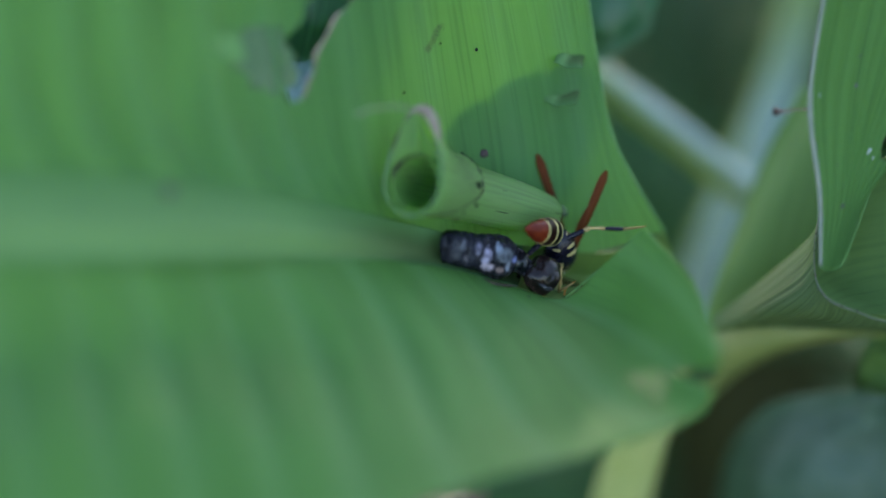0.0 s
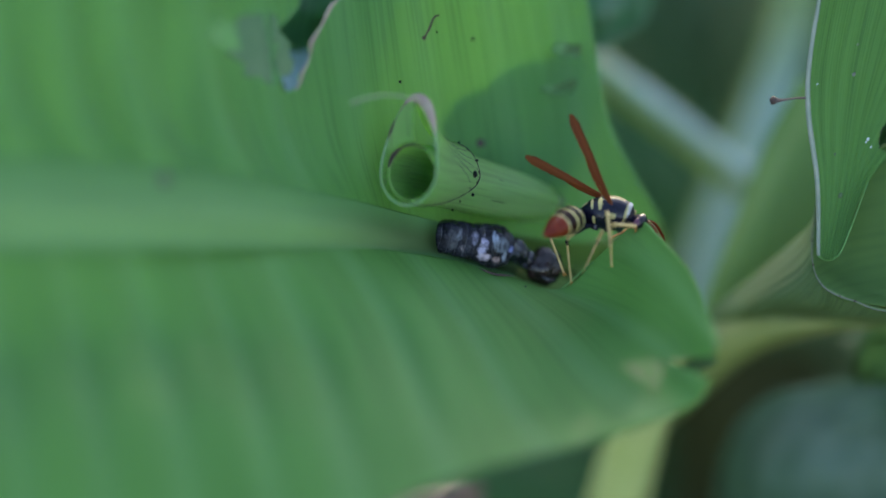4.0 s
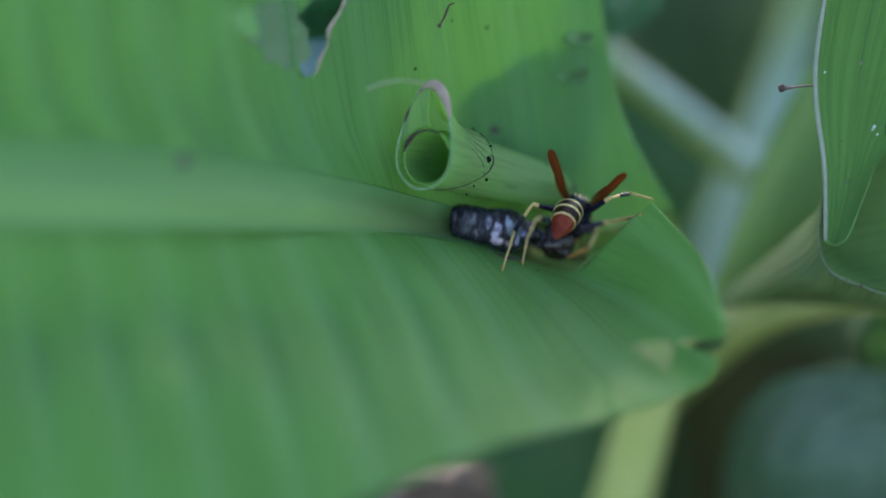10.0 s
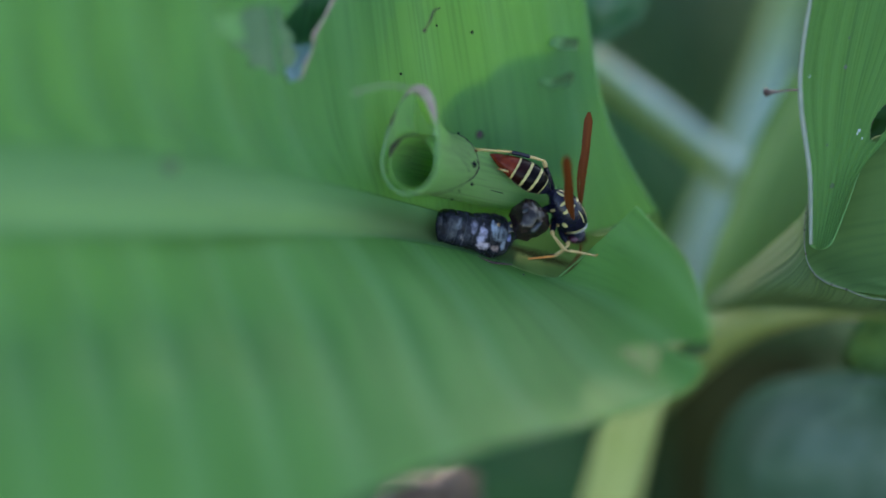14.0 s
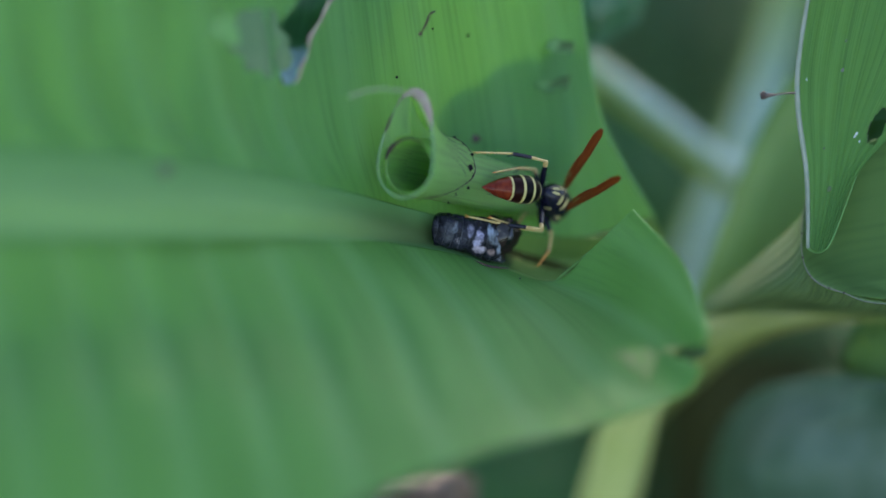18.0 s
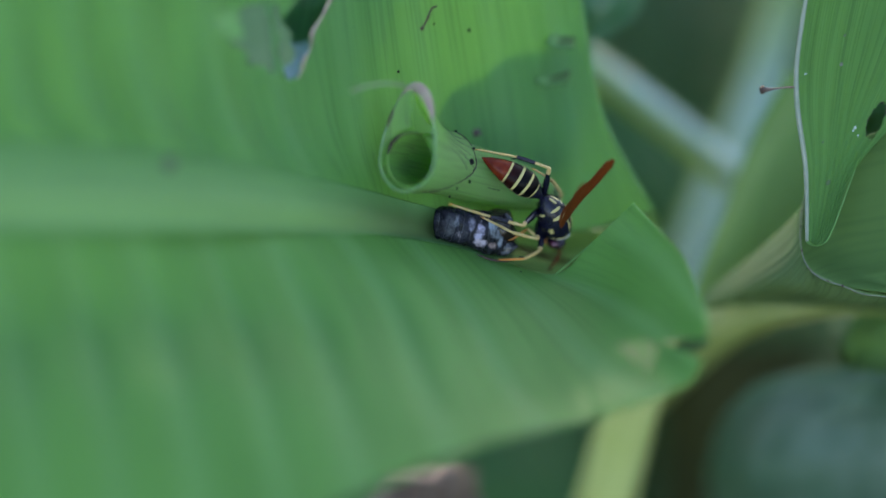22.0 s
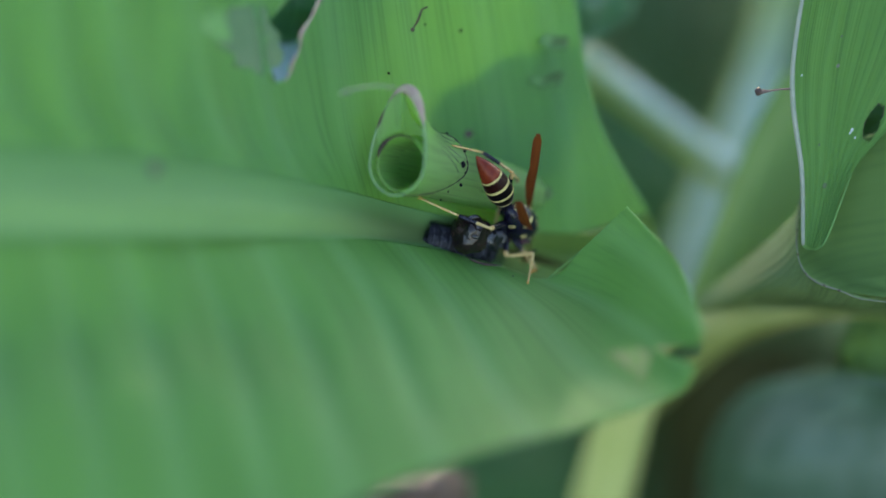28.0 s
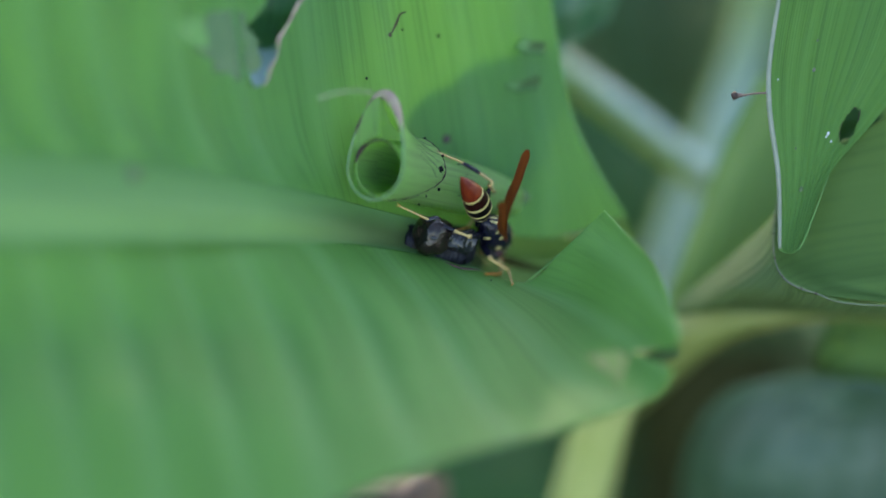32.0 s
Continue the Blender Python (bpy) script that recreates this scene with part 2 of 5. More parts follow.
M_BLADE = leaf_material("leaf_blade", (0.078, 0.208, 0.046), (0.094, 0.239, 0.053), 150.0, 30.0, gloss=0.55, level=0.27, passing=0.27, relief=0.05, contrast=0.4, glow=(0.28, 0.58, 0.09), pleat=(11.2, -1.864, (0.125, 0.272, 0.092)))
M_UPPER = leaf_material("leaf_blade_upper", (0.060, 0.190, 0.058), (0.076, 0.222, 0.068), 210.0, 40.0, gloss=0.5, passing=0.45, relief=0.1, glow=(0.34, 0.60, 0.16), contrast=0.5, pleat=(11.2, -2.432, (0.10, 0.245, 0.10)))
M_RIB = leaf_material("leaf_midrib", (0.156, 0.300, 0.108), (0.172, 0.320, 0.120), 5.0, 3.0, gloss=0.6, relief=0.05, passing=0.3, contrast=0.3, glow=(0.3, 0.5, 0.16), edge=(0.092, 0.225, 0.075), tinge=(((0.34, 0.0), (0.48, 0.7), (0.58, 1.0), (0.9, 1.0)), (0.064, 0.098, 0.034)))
M_FLOOR = leaf_material("fold_floor", (0.115, 0.215, 0.052), (0.14, 0.245, 0.062), 60.0, 6.0, gloss=0.55, passing=0.12, relief=0.05, contrast=0.5, glow=(0.30, 0.54, 0.10))
M_ROLL = leaf_material("leaf_roll", (0.31, 0.47, 0.22), (0.37, 0.53, 0.27), 60.0, 8.0, gloss=0.5, passing=0.72, glow=(0.46, 0.74, 0.2), contrast=0.4)
M_SIDE = leaf_material("side_leaf", (0.064, 0.168, 0.046), (0.084, 0.205, 0.058), 120.0, 14.0, relief=0.35, gloss=0.5, level=0.14, passing=0.30, glow=(0.28, 0.5, 0.1), contrast=0.9)
M_DARK = leaf_material("dark_leaf", (0.018, 0.095, 0.040), (0.035, 0.14, 0.06), 12.0, 6.0, gloss=0.36, passing=0.1, level=0.5)
M_CASTER = leaf_material("caster_leaf", (0.09, 0.24, 0.07), (0.11, 0.28, 0.08), 40.0, 8.0, gloss=0.5, passing=0.7, relief=0.12, glow=(0.52, 0.72, 0.18))
M_INNER = leaf_material("inner_leaf", (0.055, 0.115, 0.030), (0.075, 0.15, 0.042), 30.0, 4.0, gloss=0.6, passing=0.22, relief=0.1, glow=(0.26, 0.44, 0.08), contrast=0.5)
# waxy broad leaf with the sky's bluish sheen mixed into its tones
M_BROAD_SHEEN = leaf_material("sheen_leaf", (0.038, 0.098, 0.055), (0.090, 0.130, 0.105), 7.0, 3.0, gloss=0.5, passing=0.04, relief=0.3, level=0.2, blot=150.0, blots=0.95)
M_SHEATH = leaf_material("sheath_leaf", (0.095, 0.165, 0.058), (0.125, 0.20, 0.078), 70.0, 8.0, gloss=0.55, passing=0.22, glow=(0.2, 0.3, 0.08), contrast=1.6)
M_OLIVE = leaf_material("olive_leaf", (0.122, 0.235, 0.058), (0.155, 0.28, 0.075), 30.0, 8.0, gloss=0.55, passing=0.25, glow=(0.22, 0.38, 0.06))
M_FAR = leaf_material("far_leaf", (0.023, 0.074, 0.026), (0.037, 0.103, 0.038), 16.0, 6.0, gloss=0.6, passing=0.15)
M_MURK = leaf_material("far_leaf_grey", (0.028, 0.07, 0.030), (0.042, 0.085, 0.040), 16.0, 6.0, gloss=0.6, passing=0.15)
# sky reflection on the tear leaf's tip, given as pale colour
M_TIP_SHEEN = plain_material("waxy_bloom", (0.10, 0.20, 0.19), (0.22, 0.33, 0.34), 160.0, 0.4)
M_STEM = sheen_stem_material("stem", 0.17)
M_STEM_PALE = sheen_stem_material("stem_pale", 0.04)
M_STEM_SIDE = plain_material("stem_olive", (0.16, 0.20, 0.055), (0.21, 0.24, 0.08), 60.0, 0.5)
M_STALK = plain_material("pale_stalk", (0.38, 0.45, 0.15), (0.46, 0.52, 0.21), 60.0, 0.5)
M_RIM = plain_material("leaf_rim", (0.13, 0.16, 0.115), (0.185, 0.18, 0.145), 500.0, 0.7, shine=0.2)
M_RIM_PALE = plain_material("leaf_rim_pale", (0.17, 0.215, 0.16), (0.24, 0.26, 0.21), 500.0, 0.6)
M_RIM_ROLL = plain_material("roll_rim", (0.14, 0.27, 0.13), (0.20, 0.31, 0.18), 500.0, 0.6, shine=0.2)
M_RIM_GREEN = plain_material("leaf_rim_green", (0.09, 0.23, 0.06), (0.13, 0.27, 0.09), 500.0, 0.6, shine=0.2)
M_BROWN = plain_material("dry_brown", (0.02, 0.010, 0.010), (0.07, 0.035, 0.025), 900.0, 0.7)
M_SPOT = plain_material("dark_spot", (0.004, 0.005, 0.006), (0.014, 0.013, 0.013), 1500.0, 0.7, shine=0.1)
M_SCAR = plain_material("olive_scar", (0.07, 0.13, 0.05), (0.11, 0.16, 0.07), 500.0, 0.7)
M_WORN = plain_material("worn_blade", (0.075, 0.150, 0.066), (0.105, 0.172, 0.084), 120.0, 0.6, shine=0.15)
M_WHITE = plain_material("white_speck", (0.45, 0.5, 0.5), (0.6, 0.62, 0.6), 900.0, 0.5)
M_DRY = plain_material("dry_litter", (0.07, 0.045, 0.04), (0.14, 0.10, 0.085), 60.0, 0.8)
M_SOIL = plain_material("soil", (0.010, 0.014, 0.007), (0.026, 0.03, 0.012), 12.0, 0.95, shine=0.1)
# near-black tone that paints the deep shade of gaps
M_SHADE = plain_material("painted_shade", (0.018, 0.022, 0.007), (0.032, 0.035, 0.011), 40.0, 0.9, shine=0.1)
M_NOTCH = plain_material("browned_notch", (0.035, 0.075, 0.025), (0.07, 0.11, 0.04), 400.0, 0.9, shine=0.1)
M_THREAD = plain_material("dry_thread", (0.15, 0.22, 0.10), (0.22, 0.24, 0.15), 300.0, 0.7)
M_PATCH = plain_material("dried_patch", (0.13, 0.22, 0.06), (0.25, 0.23, 0.11), 400.0, 0.8, shine=0.2)
M_PINK = plain_material("pinkish_dry_edge", (0.26, 0.17, 0.15), (0.30, 0.27, 0.18), 500.0, 0.6)


# ---- ground ----
def ground():
    n, s = 60, 30.0
    verts, faces = [], []
    for j in range(n + 1):
        for i in range(n + 1):
            a, b = 2 * i / n - 1, 2 * j / n - 1
            x, y = s * a * abs(a) ** 2, s * b * abs(b) ** 2
            verts.append((x, y, 0.02 * noise.noise(Vector((x * 9, y * 9, 0)))))
    for j in range(n):
        for i in range(n):
            k = j * (n + 1) + i
            faces.append((k, k + 1, k + n + 2, k + n + 1))
    me = bpy.data.meshes.new("ground")
    me.from_pydata(verts, [], faces)
    me.materials.append(M_SOIL)
    tagged(new("ground", me), "dark damp soil under the plants", "ground", kind="structure")


ground()


# ---- the big leaf ----
def between(xs, u):
    return float(np.interp(u * (len(xs) - 1), range(len(xs)), xs))


def evened(shape, xs):
    """Spread u evenly along the rib, so that veins and pleats keep their spacing."""
    return shape[0], shape[1], [(between(xs, u) / 1400, v) for u, v in shape[2]]


def rim(points, r, mat, parent, name="margin", label="", steps=60):
    return part(name, tube(points, [r, r, r], 8, steps), mat, parent, label)


def speck(name, at, size, mat, parent, label="", seed=0, flat=0.35, long=1.0, turn=0.0):
    """A small lumpy spot that sits on a surface at a plan point."""
    bm = bmesh.new()
    bmesh.ops.create_icosphere(bm, subdivisions=2, radius=1.0)
    verts = []
    for v in bm.verts:
        q = v.co * (1 + 0.35 * noise.noise(v.co * 1.7 + Vector((seed * 3.1, 0, 0))))
        q = Matrix.Rotation(radians(turn), 3, "Z") @ Vector((q.x * long, q.y, q.z * flat))
        verts.append(Vector(at) + q * size)
    faces = [tuple(v.index for v in f.verts) for f in bm.faces]
    bm.free()
    return part(name, (verts, faces, [(0, 0)] * len(verts)), mat, parent, label)


def on_sheet(rows, u, v):
    return spline([spline(r, v) for r in rows], u)


def big_leaf():
    leaf = root("banana_leaf", (0, 0, 0), "large green banana-like leaf with pale midrib and a rolled, nibbled edge", "leaf")
    rib = [
        [(-87.1, 17.1, 49.0), (-86.6, 8.7, 51.0), (-86.4, 1.5, 52.4)],
        [(-44.4, 14.6, 32.0), (-44.2, 7.8, 34.0), (-44.1, 1.6, 35.4)],
        [(-18.6, 10.4, 12.2), (-18.5, 5.9, 13.6), (-18.5, 1.7, 13.6)],
        [(-5.7, 7.4, 1.4), (-5.7, 3.7, 2.0), (-6.6, 0.9, 4.8)],
        [(2.8, 5.6, -3.3), (2.9, 2.4, -4.9), (1.9, -0.4, 0.0)],
        [(12.5, 4.1, -8.2), (12.6, -0.5, -10.7), (11.5, -3.1, -4.1)],
    ]
    slit = (Vector((11.0, 0.3, -7.5)), Vector((23.4, -3.4, -8.0)))

    def whole(sheet, u, v):
        """False inside the dark slit along the bottom of the fold."""
        q = on_sheet(sheet, u, v)
        d = slit[1] - slit[0]
        f = (q - slit[0]).xy.dot(d.xy) / d.xy.length_squared
        if not 0 < f < 1:
            return True
        return abs((q - slit[0]).xy.cross(d.xy.normalized())) > 0.95 * math.sin(math.pi * (0.1 + 0.88 * f)) ** 0.5 + 0.1 * noise.noise(q)
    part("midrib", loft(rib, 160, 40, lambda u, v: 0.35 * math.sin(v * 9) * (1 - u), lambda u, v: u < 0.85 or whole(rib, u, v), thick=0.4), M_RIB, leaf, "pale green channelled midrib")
    trough = [
        [(12.5, 4.1, -8.2), (12.6, -0.5, -11.5), (11.5, -3.1, -3.7)],
        [(17.9, 3.3, -10.7), (18.1, -1.6, -14.8), (16.3, -4.8, -4.1)],
        [(24.4, 2.9, -13.1), (23.6, -2.0, -17.2), (21.6, -5.3, -4.9)],
        [(30.4, 3.4, -14.8), (30.6, -0.5, -18.9), (29.1, -4.4, -9.8)],
        [(37.3, 6.4, -15.6), (38.7, 1.5, -20.5), (37.1, -3.4, -13.9)],
    ]
    part("fold", loft(trough, 140, 110, None, lambda u, v: whole(trough, u, v), thick=0.3), M_FLOOR, leaf, "deep fold where the leaf narrows")
    xs = (-220, 300, 600, 720, 850, 960, 1060, 1160)
    upper = [
        [(-87.1, 17.1, 49.0), (-88.9, 28.4, 48.3), (-90.1, 47.4, 46.9)],
        [(-44.4, 14.6, 32.0), (-48.8, 26.9, 32.3), (-52.3, 48.9, 33.3)],
        [(-18.6, 10.4, 12.2), (-23.6, 23.4, 13.6), (-27.5, 50.7, 17.7)],
        [(-7.6, 6.8, 2.7), (-10.5, 22.2, 2.0), (-14.1, 51.6, 9.5)],
        [(4.8, 4.8, -4.5), (2.9, 21.7, -7.0), (-2.0, 52.3, 3.4)],
        [(15.5, 3.3, -9.4), (14.6, 20.9, -11.1), (8.5, 52.9, -1.2)],
        [(25.4, 2.9, -13.1), (23.4, 21.5, -13.1), (17.3, 53.5, -6.5)],
        [(37.3, 6.4, -15.6), (27.8, 24.0, -13.1), (22.7, 53.8, -9.0)],
    ]

    def folds(u, v):
        x = between(xs, u)
        fade = max(0.0, min(1.0, (700 - x) / 300))
        return 0.65 * math.cos(2 * math.pi * (x - 304) / 125) * fade * min(1, v * 5) + 0.05 * math.sin(2 * math.pi * x / 37) * min(1, v * 4)

    lips = (((-21.6, 45.9, 10.9), (-24.0, 40.4, 10.2), (-26.7, 36.7, 9.5), (-27.2, 34.0, 8.8), (-25.7, 27.3, 8.2)), ((-14.5, 45.9, 10.9), (-18.4, 40.4, 10.2), (-20.1, 36.7, 9.5), (-21.7, 34.0, 8.8), (-23.8, 27.3, 8.2)))

    def lip_x(lip, y):
        pts = sorted((p[1], p[0]) for p in lip)
        return float(np.interp(y, [p[0] for p in pts], [p[1] for p in pts])) + 0.7 * noise.noise(Vector((y * 0.6, lip[0][0], 0)))

    def torn(u, v):
        if not 0.2 < u < 0.5 or v < 0.3:
            return True
        q = on_sheet(upper, u, v)
        return q.y < lips[0][-1][1] or not lip_x(lips[0], q.y) < q.x < lip_x(lips[1], q.y)
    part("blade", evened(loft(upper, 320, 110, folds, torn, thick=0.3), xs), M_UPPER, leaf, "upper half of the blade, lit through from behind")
    rim([upper[-1][0], spline(upper[-1], 0.25), spline(upper[-1], 0.5), spline(upper[-1], 0.75), upper[-1][2]], 0.22, M_RIM_GREEN, leaf)
    lxs = (-220, 200, 450, 640, 800, 890, 1000, 1075, 1143)
    lower = [
        [(-86.5, 2.0, 51.9), (-84.9, -14.2, 51.3), (-81.4, -30.6, 60.0), (-77.8, -54.7, 66.0)],
        [(-52.5, 2.0, 38.1), (-48.1, -11.1, 38.4), (-43.5, -24.5, 49.0), (-38.2, -51.3, 60.0)],
        [(-31.7, 2.0, 23.8), (-25.1, -11.4, 27.5), (-20.1, -23.2, 40.0), (-16.0, -39.5, 53.0)],
        [(-14.9, 2.0, 10.2), (-5.5, -9.7, 18.4), (0.0, -21.9, 31.0), (4.4, -31.7, 43.0)],
        [(-0.0, 0.0, 1.4), (9.3, -10.8, 10.9), (16.8, -21.5, 21.5), (23.1, -28.0, 30.5)],
        [(8.6, -2.3, -1.6), (19.7, -10.0, 6.1), (28.4, -18.0, 17.7), (38.2, -23.0, 26.0)],
        [(19.1, -5.1, -1.2), (27.2, -8.1, 5.4), (34.4, -12.5, 16.3), (41.5, -19.0, 25.8)],
        [(26.0, 0.9, 1.4), (30.1, -1.5, 5.4), (36.0, -6.1, 13.6), (42.5, -13.7, 25.2)],
        [(32.2, 7.0, 5.4), (35.9, 2.7, 8.8), (39.8, -2.4, 15.0), (42.8, -11.9, 23.8)],
    ]

    def waves(u, v):
        x = between(lxs, u)
        fade = max(0.0, min(1.0, (900 - x) / 350))
        s = math.cos(2 * math.pi * (x - 233) / 125)
        return 0.85 * (s + 0.3 * math.cos(4 * math.pi * (x - 233) / 125)) * math.sin(min(1, v * 1.15) * 3.14) ** 0.7 * fade 
    
    def notched(u, v):
        """False inside the bite in the tip's margin."""
        if u < 0.7 or v < 0.5:
            return True
        q = on_sheet(lower, u, v)
        d = q.x - 35.8 + 0.5 * noise.noise(q * 0.8)
        return d < 0 or not -0.32 * d < q.y + 15.9 + 0.1 * d < 0.2 * d + 0.3
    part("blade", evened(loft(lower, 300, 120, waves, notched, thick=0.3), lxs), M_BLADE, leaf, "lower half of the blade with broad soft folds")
    tip = lower[-1]
    rim([tip[0], spline(tip, 0.25), spline(tip, 0.5), spline(tip, 0.75), tip[3], lower[-2][3]], 0.1, M_RIM_GREEN, leaf)
    rim([lower[-1][0], lower[-2][0], lower[-3][0]], 0.12, M_RIM_GREEN, leaf)
    rim([lower[4][3], lower[3][3], lower[2][3]], 0.16, M_SCAR, leaf, "dry_margin", "dull dried margin")
    # nibbled notch with a dried patch
    part("dried_patch", loft([
        [(27.6, -16.1, 26.0), (29.1, -17.4, 26.0), (30.4, -18.5, 26.0)],
        [(30.0, -15.6, 26.0), (31.1, -17.7, 26.0), (32.3, -19.9, 26.0)],
        [(32.5, -15.4, 26.0), (32.8, -18.0, 26.0), (33.0, -21.1, 26.0)],
        [(34.4, -16.1, 26.0), (34.1, -17.7, 26.0), (33.7, -19.4, 26.0)],
    ], 20, 10, lambda u, v: 0.4 * noise.noise(Vector((u * 7, v * 7, 0))), thick=0.2), M_PATCH, leaf, "pale dried patch by the nibbled notch")
    part("notch", loft([
        [(37.2, -17.1, 20.0), (37.5, -17.9, 20.0), (37.9, -18.6, 20.0)],
        [(39.3, -15.5, 20.0), (39.5, -16.7, 20.0), (39.7, -18.1, 20.0)],
        [(43.3, -14.8, 20.0), (43.2, -15.7, 20.0), (43.0, -16.7, 20.0)],
    ], 16, 8, lambda u, v: 0.3 * noise.noise(Vector((u * 6, v * 6, 3))), thick=0.2), M_NOTCH, leaf, "dull browned notch")

    # the rolled flap: mouth ring, hood behind it, sleeve that ends in a dotted margin
    c0, c1 = Vector((-5.5, 14.3, 10.2)), Vector((0.5, 13.5, 0.0))
    axis = (c1 - c0).normalized()
    e1 = (Vector((0, 1, 0)) - axis * axis.y).normalized()
    e2 = axis.cross(e1)

    def ring(c, ang, r, ry=1.0, lift=0.0):
        return c + e1 * (r * ry * math.cos(ang) + lift) + e2 * r * math.sin(ang)
    sleeve, inner = [], []
    for i in range(25):
        a = 2 * math.pi * i / 24
        near = max(0.0, math.cos(a - 0.1)) ** 1.5
        span = 1.0 if a < 1.7 else max(0.12, 1.0 - 0.62 * (a - 1.7))
        end = c0.lerp(c1, span)
        grow = 1 + 0.16 * span
        sleeve.append([ring(c0, a, 5.3, 1.03, 6.6 * near) - axis * (0.6 - 1.2 * near), ring(c0.lerp(end, 0.35), a, 5.3 + (grow - 1) * 2, 1.0, 2.2 * near), ring(c0.lerp(end, 0.7), a, 5.3 + (grow - 1) * 4, 0.98, 0.3 * near), ring(end, a, 5.3 * grow, 0.97)])
        b = 2 * math.pi * i / 24 * 1.12 + 0.5
        shrink = 1 - 0.08 * i / 24
        inner.append([ring(c0, b, 4.75 * shrink) + axis * 0.4, ring(c0.lerp(c1, 0.35), b, 4.75 * shrink), ring(c0.lerp(c1, 0.7), b, 4.7 * shrink), ring(c0.lerp(c1, 1.05), b, 4.6 * shrink)])
    flap = part("rolled_flap", loft(sleeve, 96, 24, lambda u, v: 0.05 * math.sin(u * 160) * v, thick=0.2), M_ROLL, leaf, "pale green rolled-up flap with a peaked mouth")
    part("inner_roll", loft(inner, 96, 16, thick=0.15), M_ROLL, flap, "inner turn of the rolled flap")
    far = Vector((16.7, 9.4, -9.8))
    cone = []
    for i in range(17):
        a = 2 * math.pi * i / 16
        cone.append([ring(c0.lerp(c1, 0.35), a, 4.9), ring(c1.lerp(far, 0.2), a, 4.8), ring(c1.lerp(far, 0.65), a, 4.2), ring(far, a, 3.0)])
    part("gathered_roll", loft(cone, 64, 24, lambda u, v: 0.16 * math.sin(u * 44 + v * 5) * v, thick=0.15), M_ROLL, flap, "creased roll running back into the blade")
    for k, (a, w) in enumerate(((1.25, 0.10), (1.75, 0.13), (2.1, 0.10), (2.5, 0.12))):
        pts = [ring(c1.lerp(far, f), a + w * math.sin(f * 5), 4.95 - 1.9 * f) for f in (0.12, 0.4, 0.7, 1.0)]
        part("crease", tube(pts, [0.03, 0.08, 0.07, 0.03], 6, 24), M_SPOT, flap, "dark crease")
    for k, i in enumerate((3.0, 4.2, 5.3, 6.4, 7.5)):
        r = [spline([q[j] for q in sleeve], (2.0 + 0.25 * k + (i - 2.0 - 0.25 * k) * j / 3) / 24) for j in (1, 2, 3)]
        r = [q + (q - c0.lerp(c1, 0.5)).normalized() * 0.04 for q in r]
        part("pleat", tube(r, [0.02, 0.05, 0.03], 6, 16), M_SCAR, flap, "fine pleat line")
    mouth = [r[0] for r in sleeve]
    part("mouth_rim", tube(mouth, [0.13, 0.18, 0.12, 0.16, 0.1, 0.17, 0.13], 8, 120), M_RIM_ROLL, flap, "pale thickened rim")
    part("peak", tube([mouth[22], mouth[23], mouth[0], mouth[1], mouth[2], mouth[3], mouth[4]], [0.2, 0.4, 0.8, 0.95, 0.9, 0.6, 0.2], 8, 48, 0.5), M_PINK, flap, "pinkish dry peak")
    part("scorch", tube([mouth[20], mouth[21], mouth[22], mouth[23]], [0.08, 0.26, 0.1, 0.24], 8, 24), M_BROWN, flap, "browned stretch of the rim")
    arc = [r[0] for r in inner]
    part("scorch", tube([arc[15], arc[16], arc[17], arc[18], arc[19], arc[20], arc[21], arc[22]], [0.08, 0.30, 0.34, 0.2, 0.16, 0.14, 0.12, 0.06], 8, 48), M_BROWN, flap, "browned inner edge")
    edge = [r[3] for r in sleeve]
    part("hem", tube(edge[0:16], [0.05, 0.11, 0.07, 0.13, 0.08, 0.12, 0.10, 0.05], 6, 90), M_BROWN, flap, "thin dark hem")
    rnd = random.Random(4)
    for k in range(15):
        i = 0.5 + rnd.random() * 12
        p = spline(edge, i / 24)
        speck("spot", p + Vector((rnd.uniform(-0.3, 0.3), rnd.uniform(-0.2, 0.3), 0.15)), rnd.uniform(0.10, 0.26), M_SPOT, flap, seed=k)
    for k, (ang, f, size) in enumerate(((1.5, 0.86, 0.55), (2.05, 0.92, 0.30), (2.3, 0.70, 0.2), (1.1, 0.97, 0.18), (2.65, 0.75, 0.22))):
        speck("spot", ring(c0.lerp(c1, f), ang, 6.25), size, M_SPOT, flap, "black spot" if k == 0 else "", 20 + k, 0.6, 0.8)
    speck("droplet", (4.3, 16.9, -0.6), 0.35, M_WHITE, flap, "pale bead", 9, 0.8)
    part("thread", tube([(-14.7, 25.1, 17.7), (-12.2, 26.0, 17.0), (-9.2, 26.5, 15.6), (-6.0, 26.2, 14.3)], [0.36, 0.24, 0.24, 0.3], 8, 30), M_THREAD, flap, "pale dry thread off the peak")
    # marks on the blade
    def mark(name, at, size, mat, label="", seed=0, flat=0.08, long=1.0, sheet=upper):
        best = min(((i / 60, j / 40) for i in range(61) for j in range(41)), key=lambda w: (on_sheet(sheet, *w).xy - Vector(at).xy).length)
        q = on_sheet(sheet, *best)
        speck(name, Vector((at[0], at[1], q.z + 0.05)), size, mat, leaf, label, seed, flat, long)
    for k, (p, size, mat) in enumerate((((-7.3, 29.4, 6.1), 0.24, M_SPOT), ((-1.3, 37.7, 5.8), 0.2, M_SPOT), ((4.7, 36.9, 0.0), 0.36, M_SPOT), ((-15.0, 36.4, 7.5), 0.22, M_SPOT))):
        mark("spot", p, size, mat, "", k, 0.6)
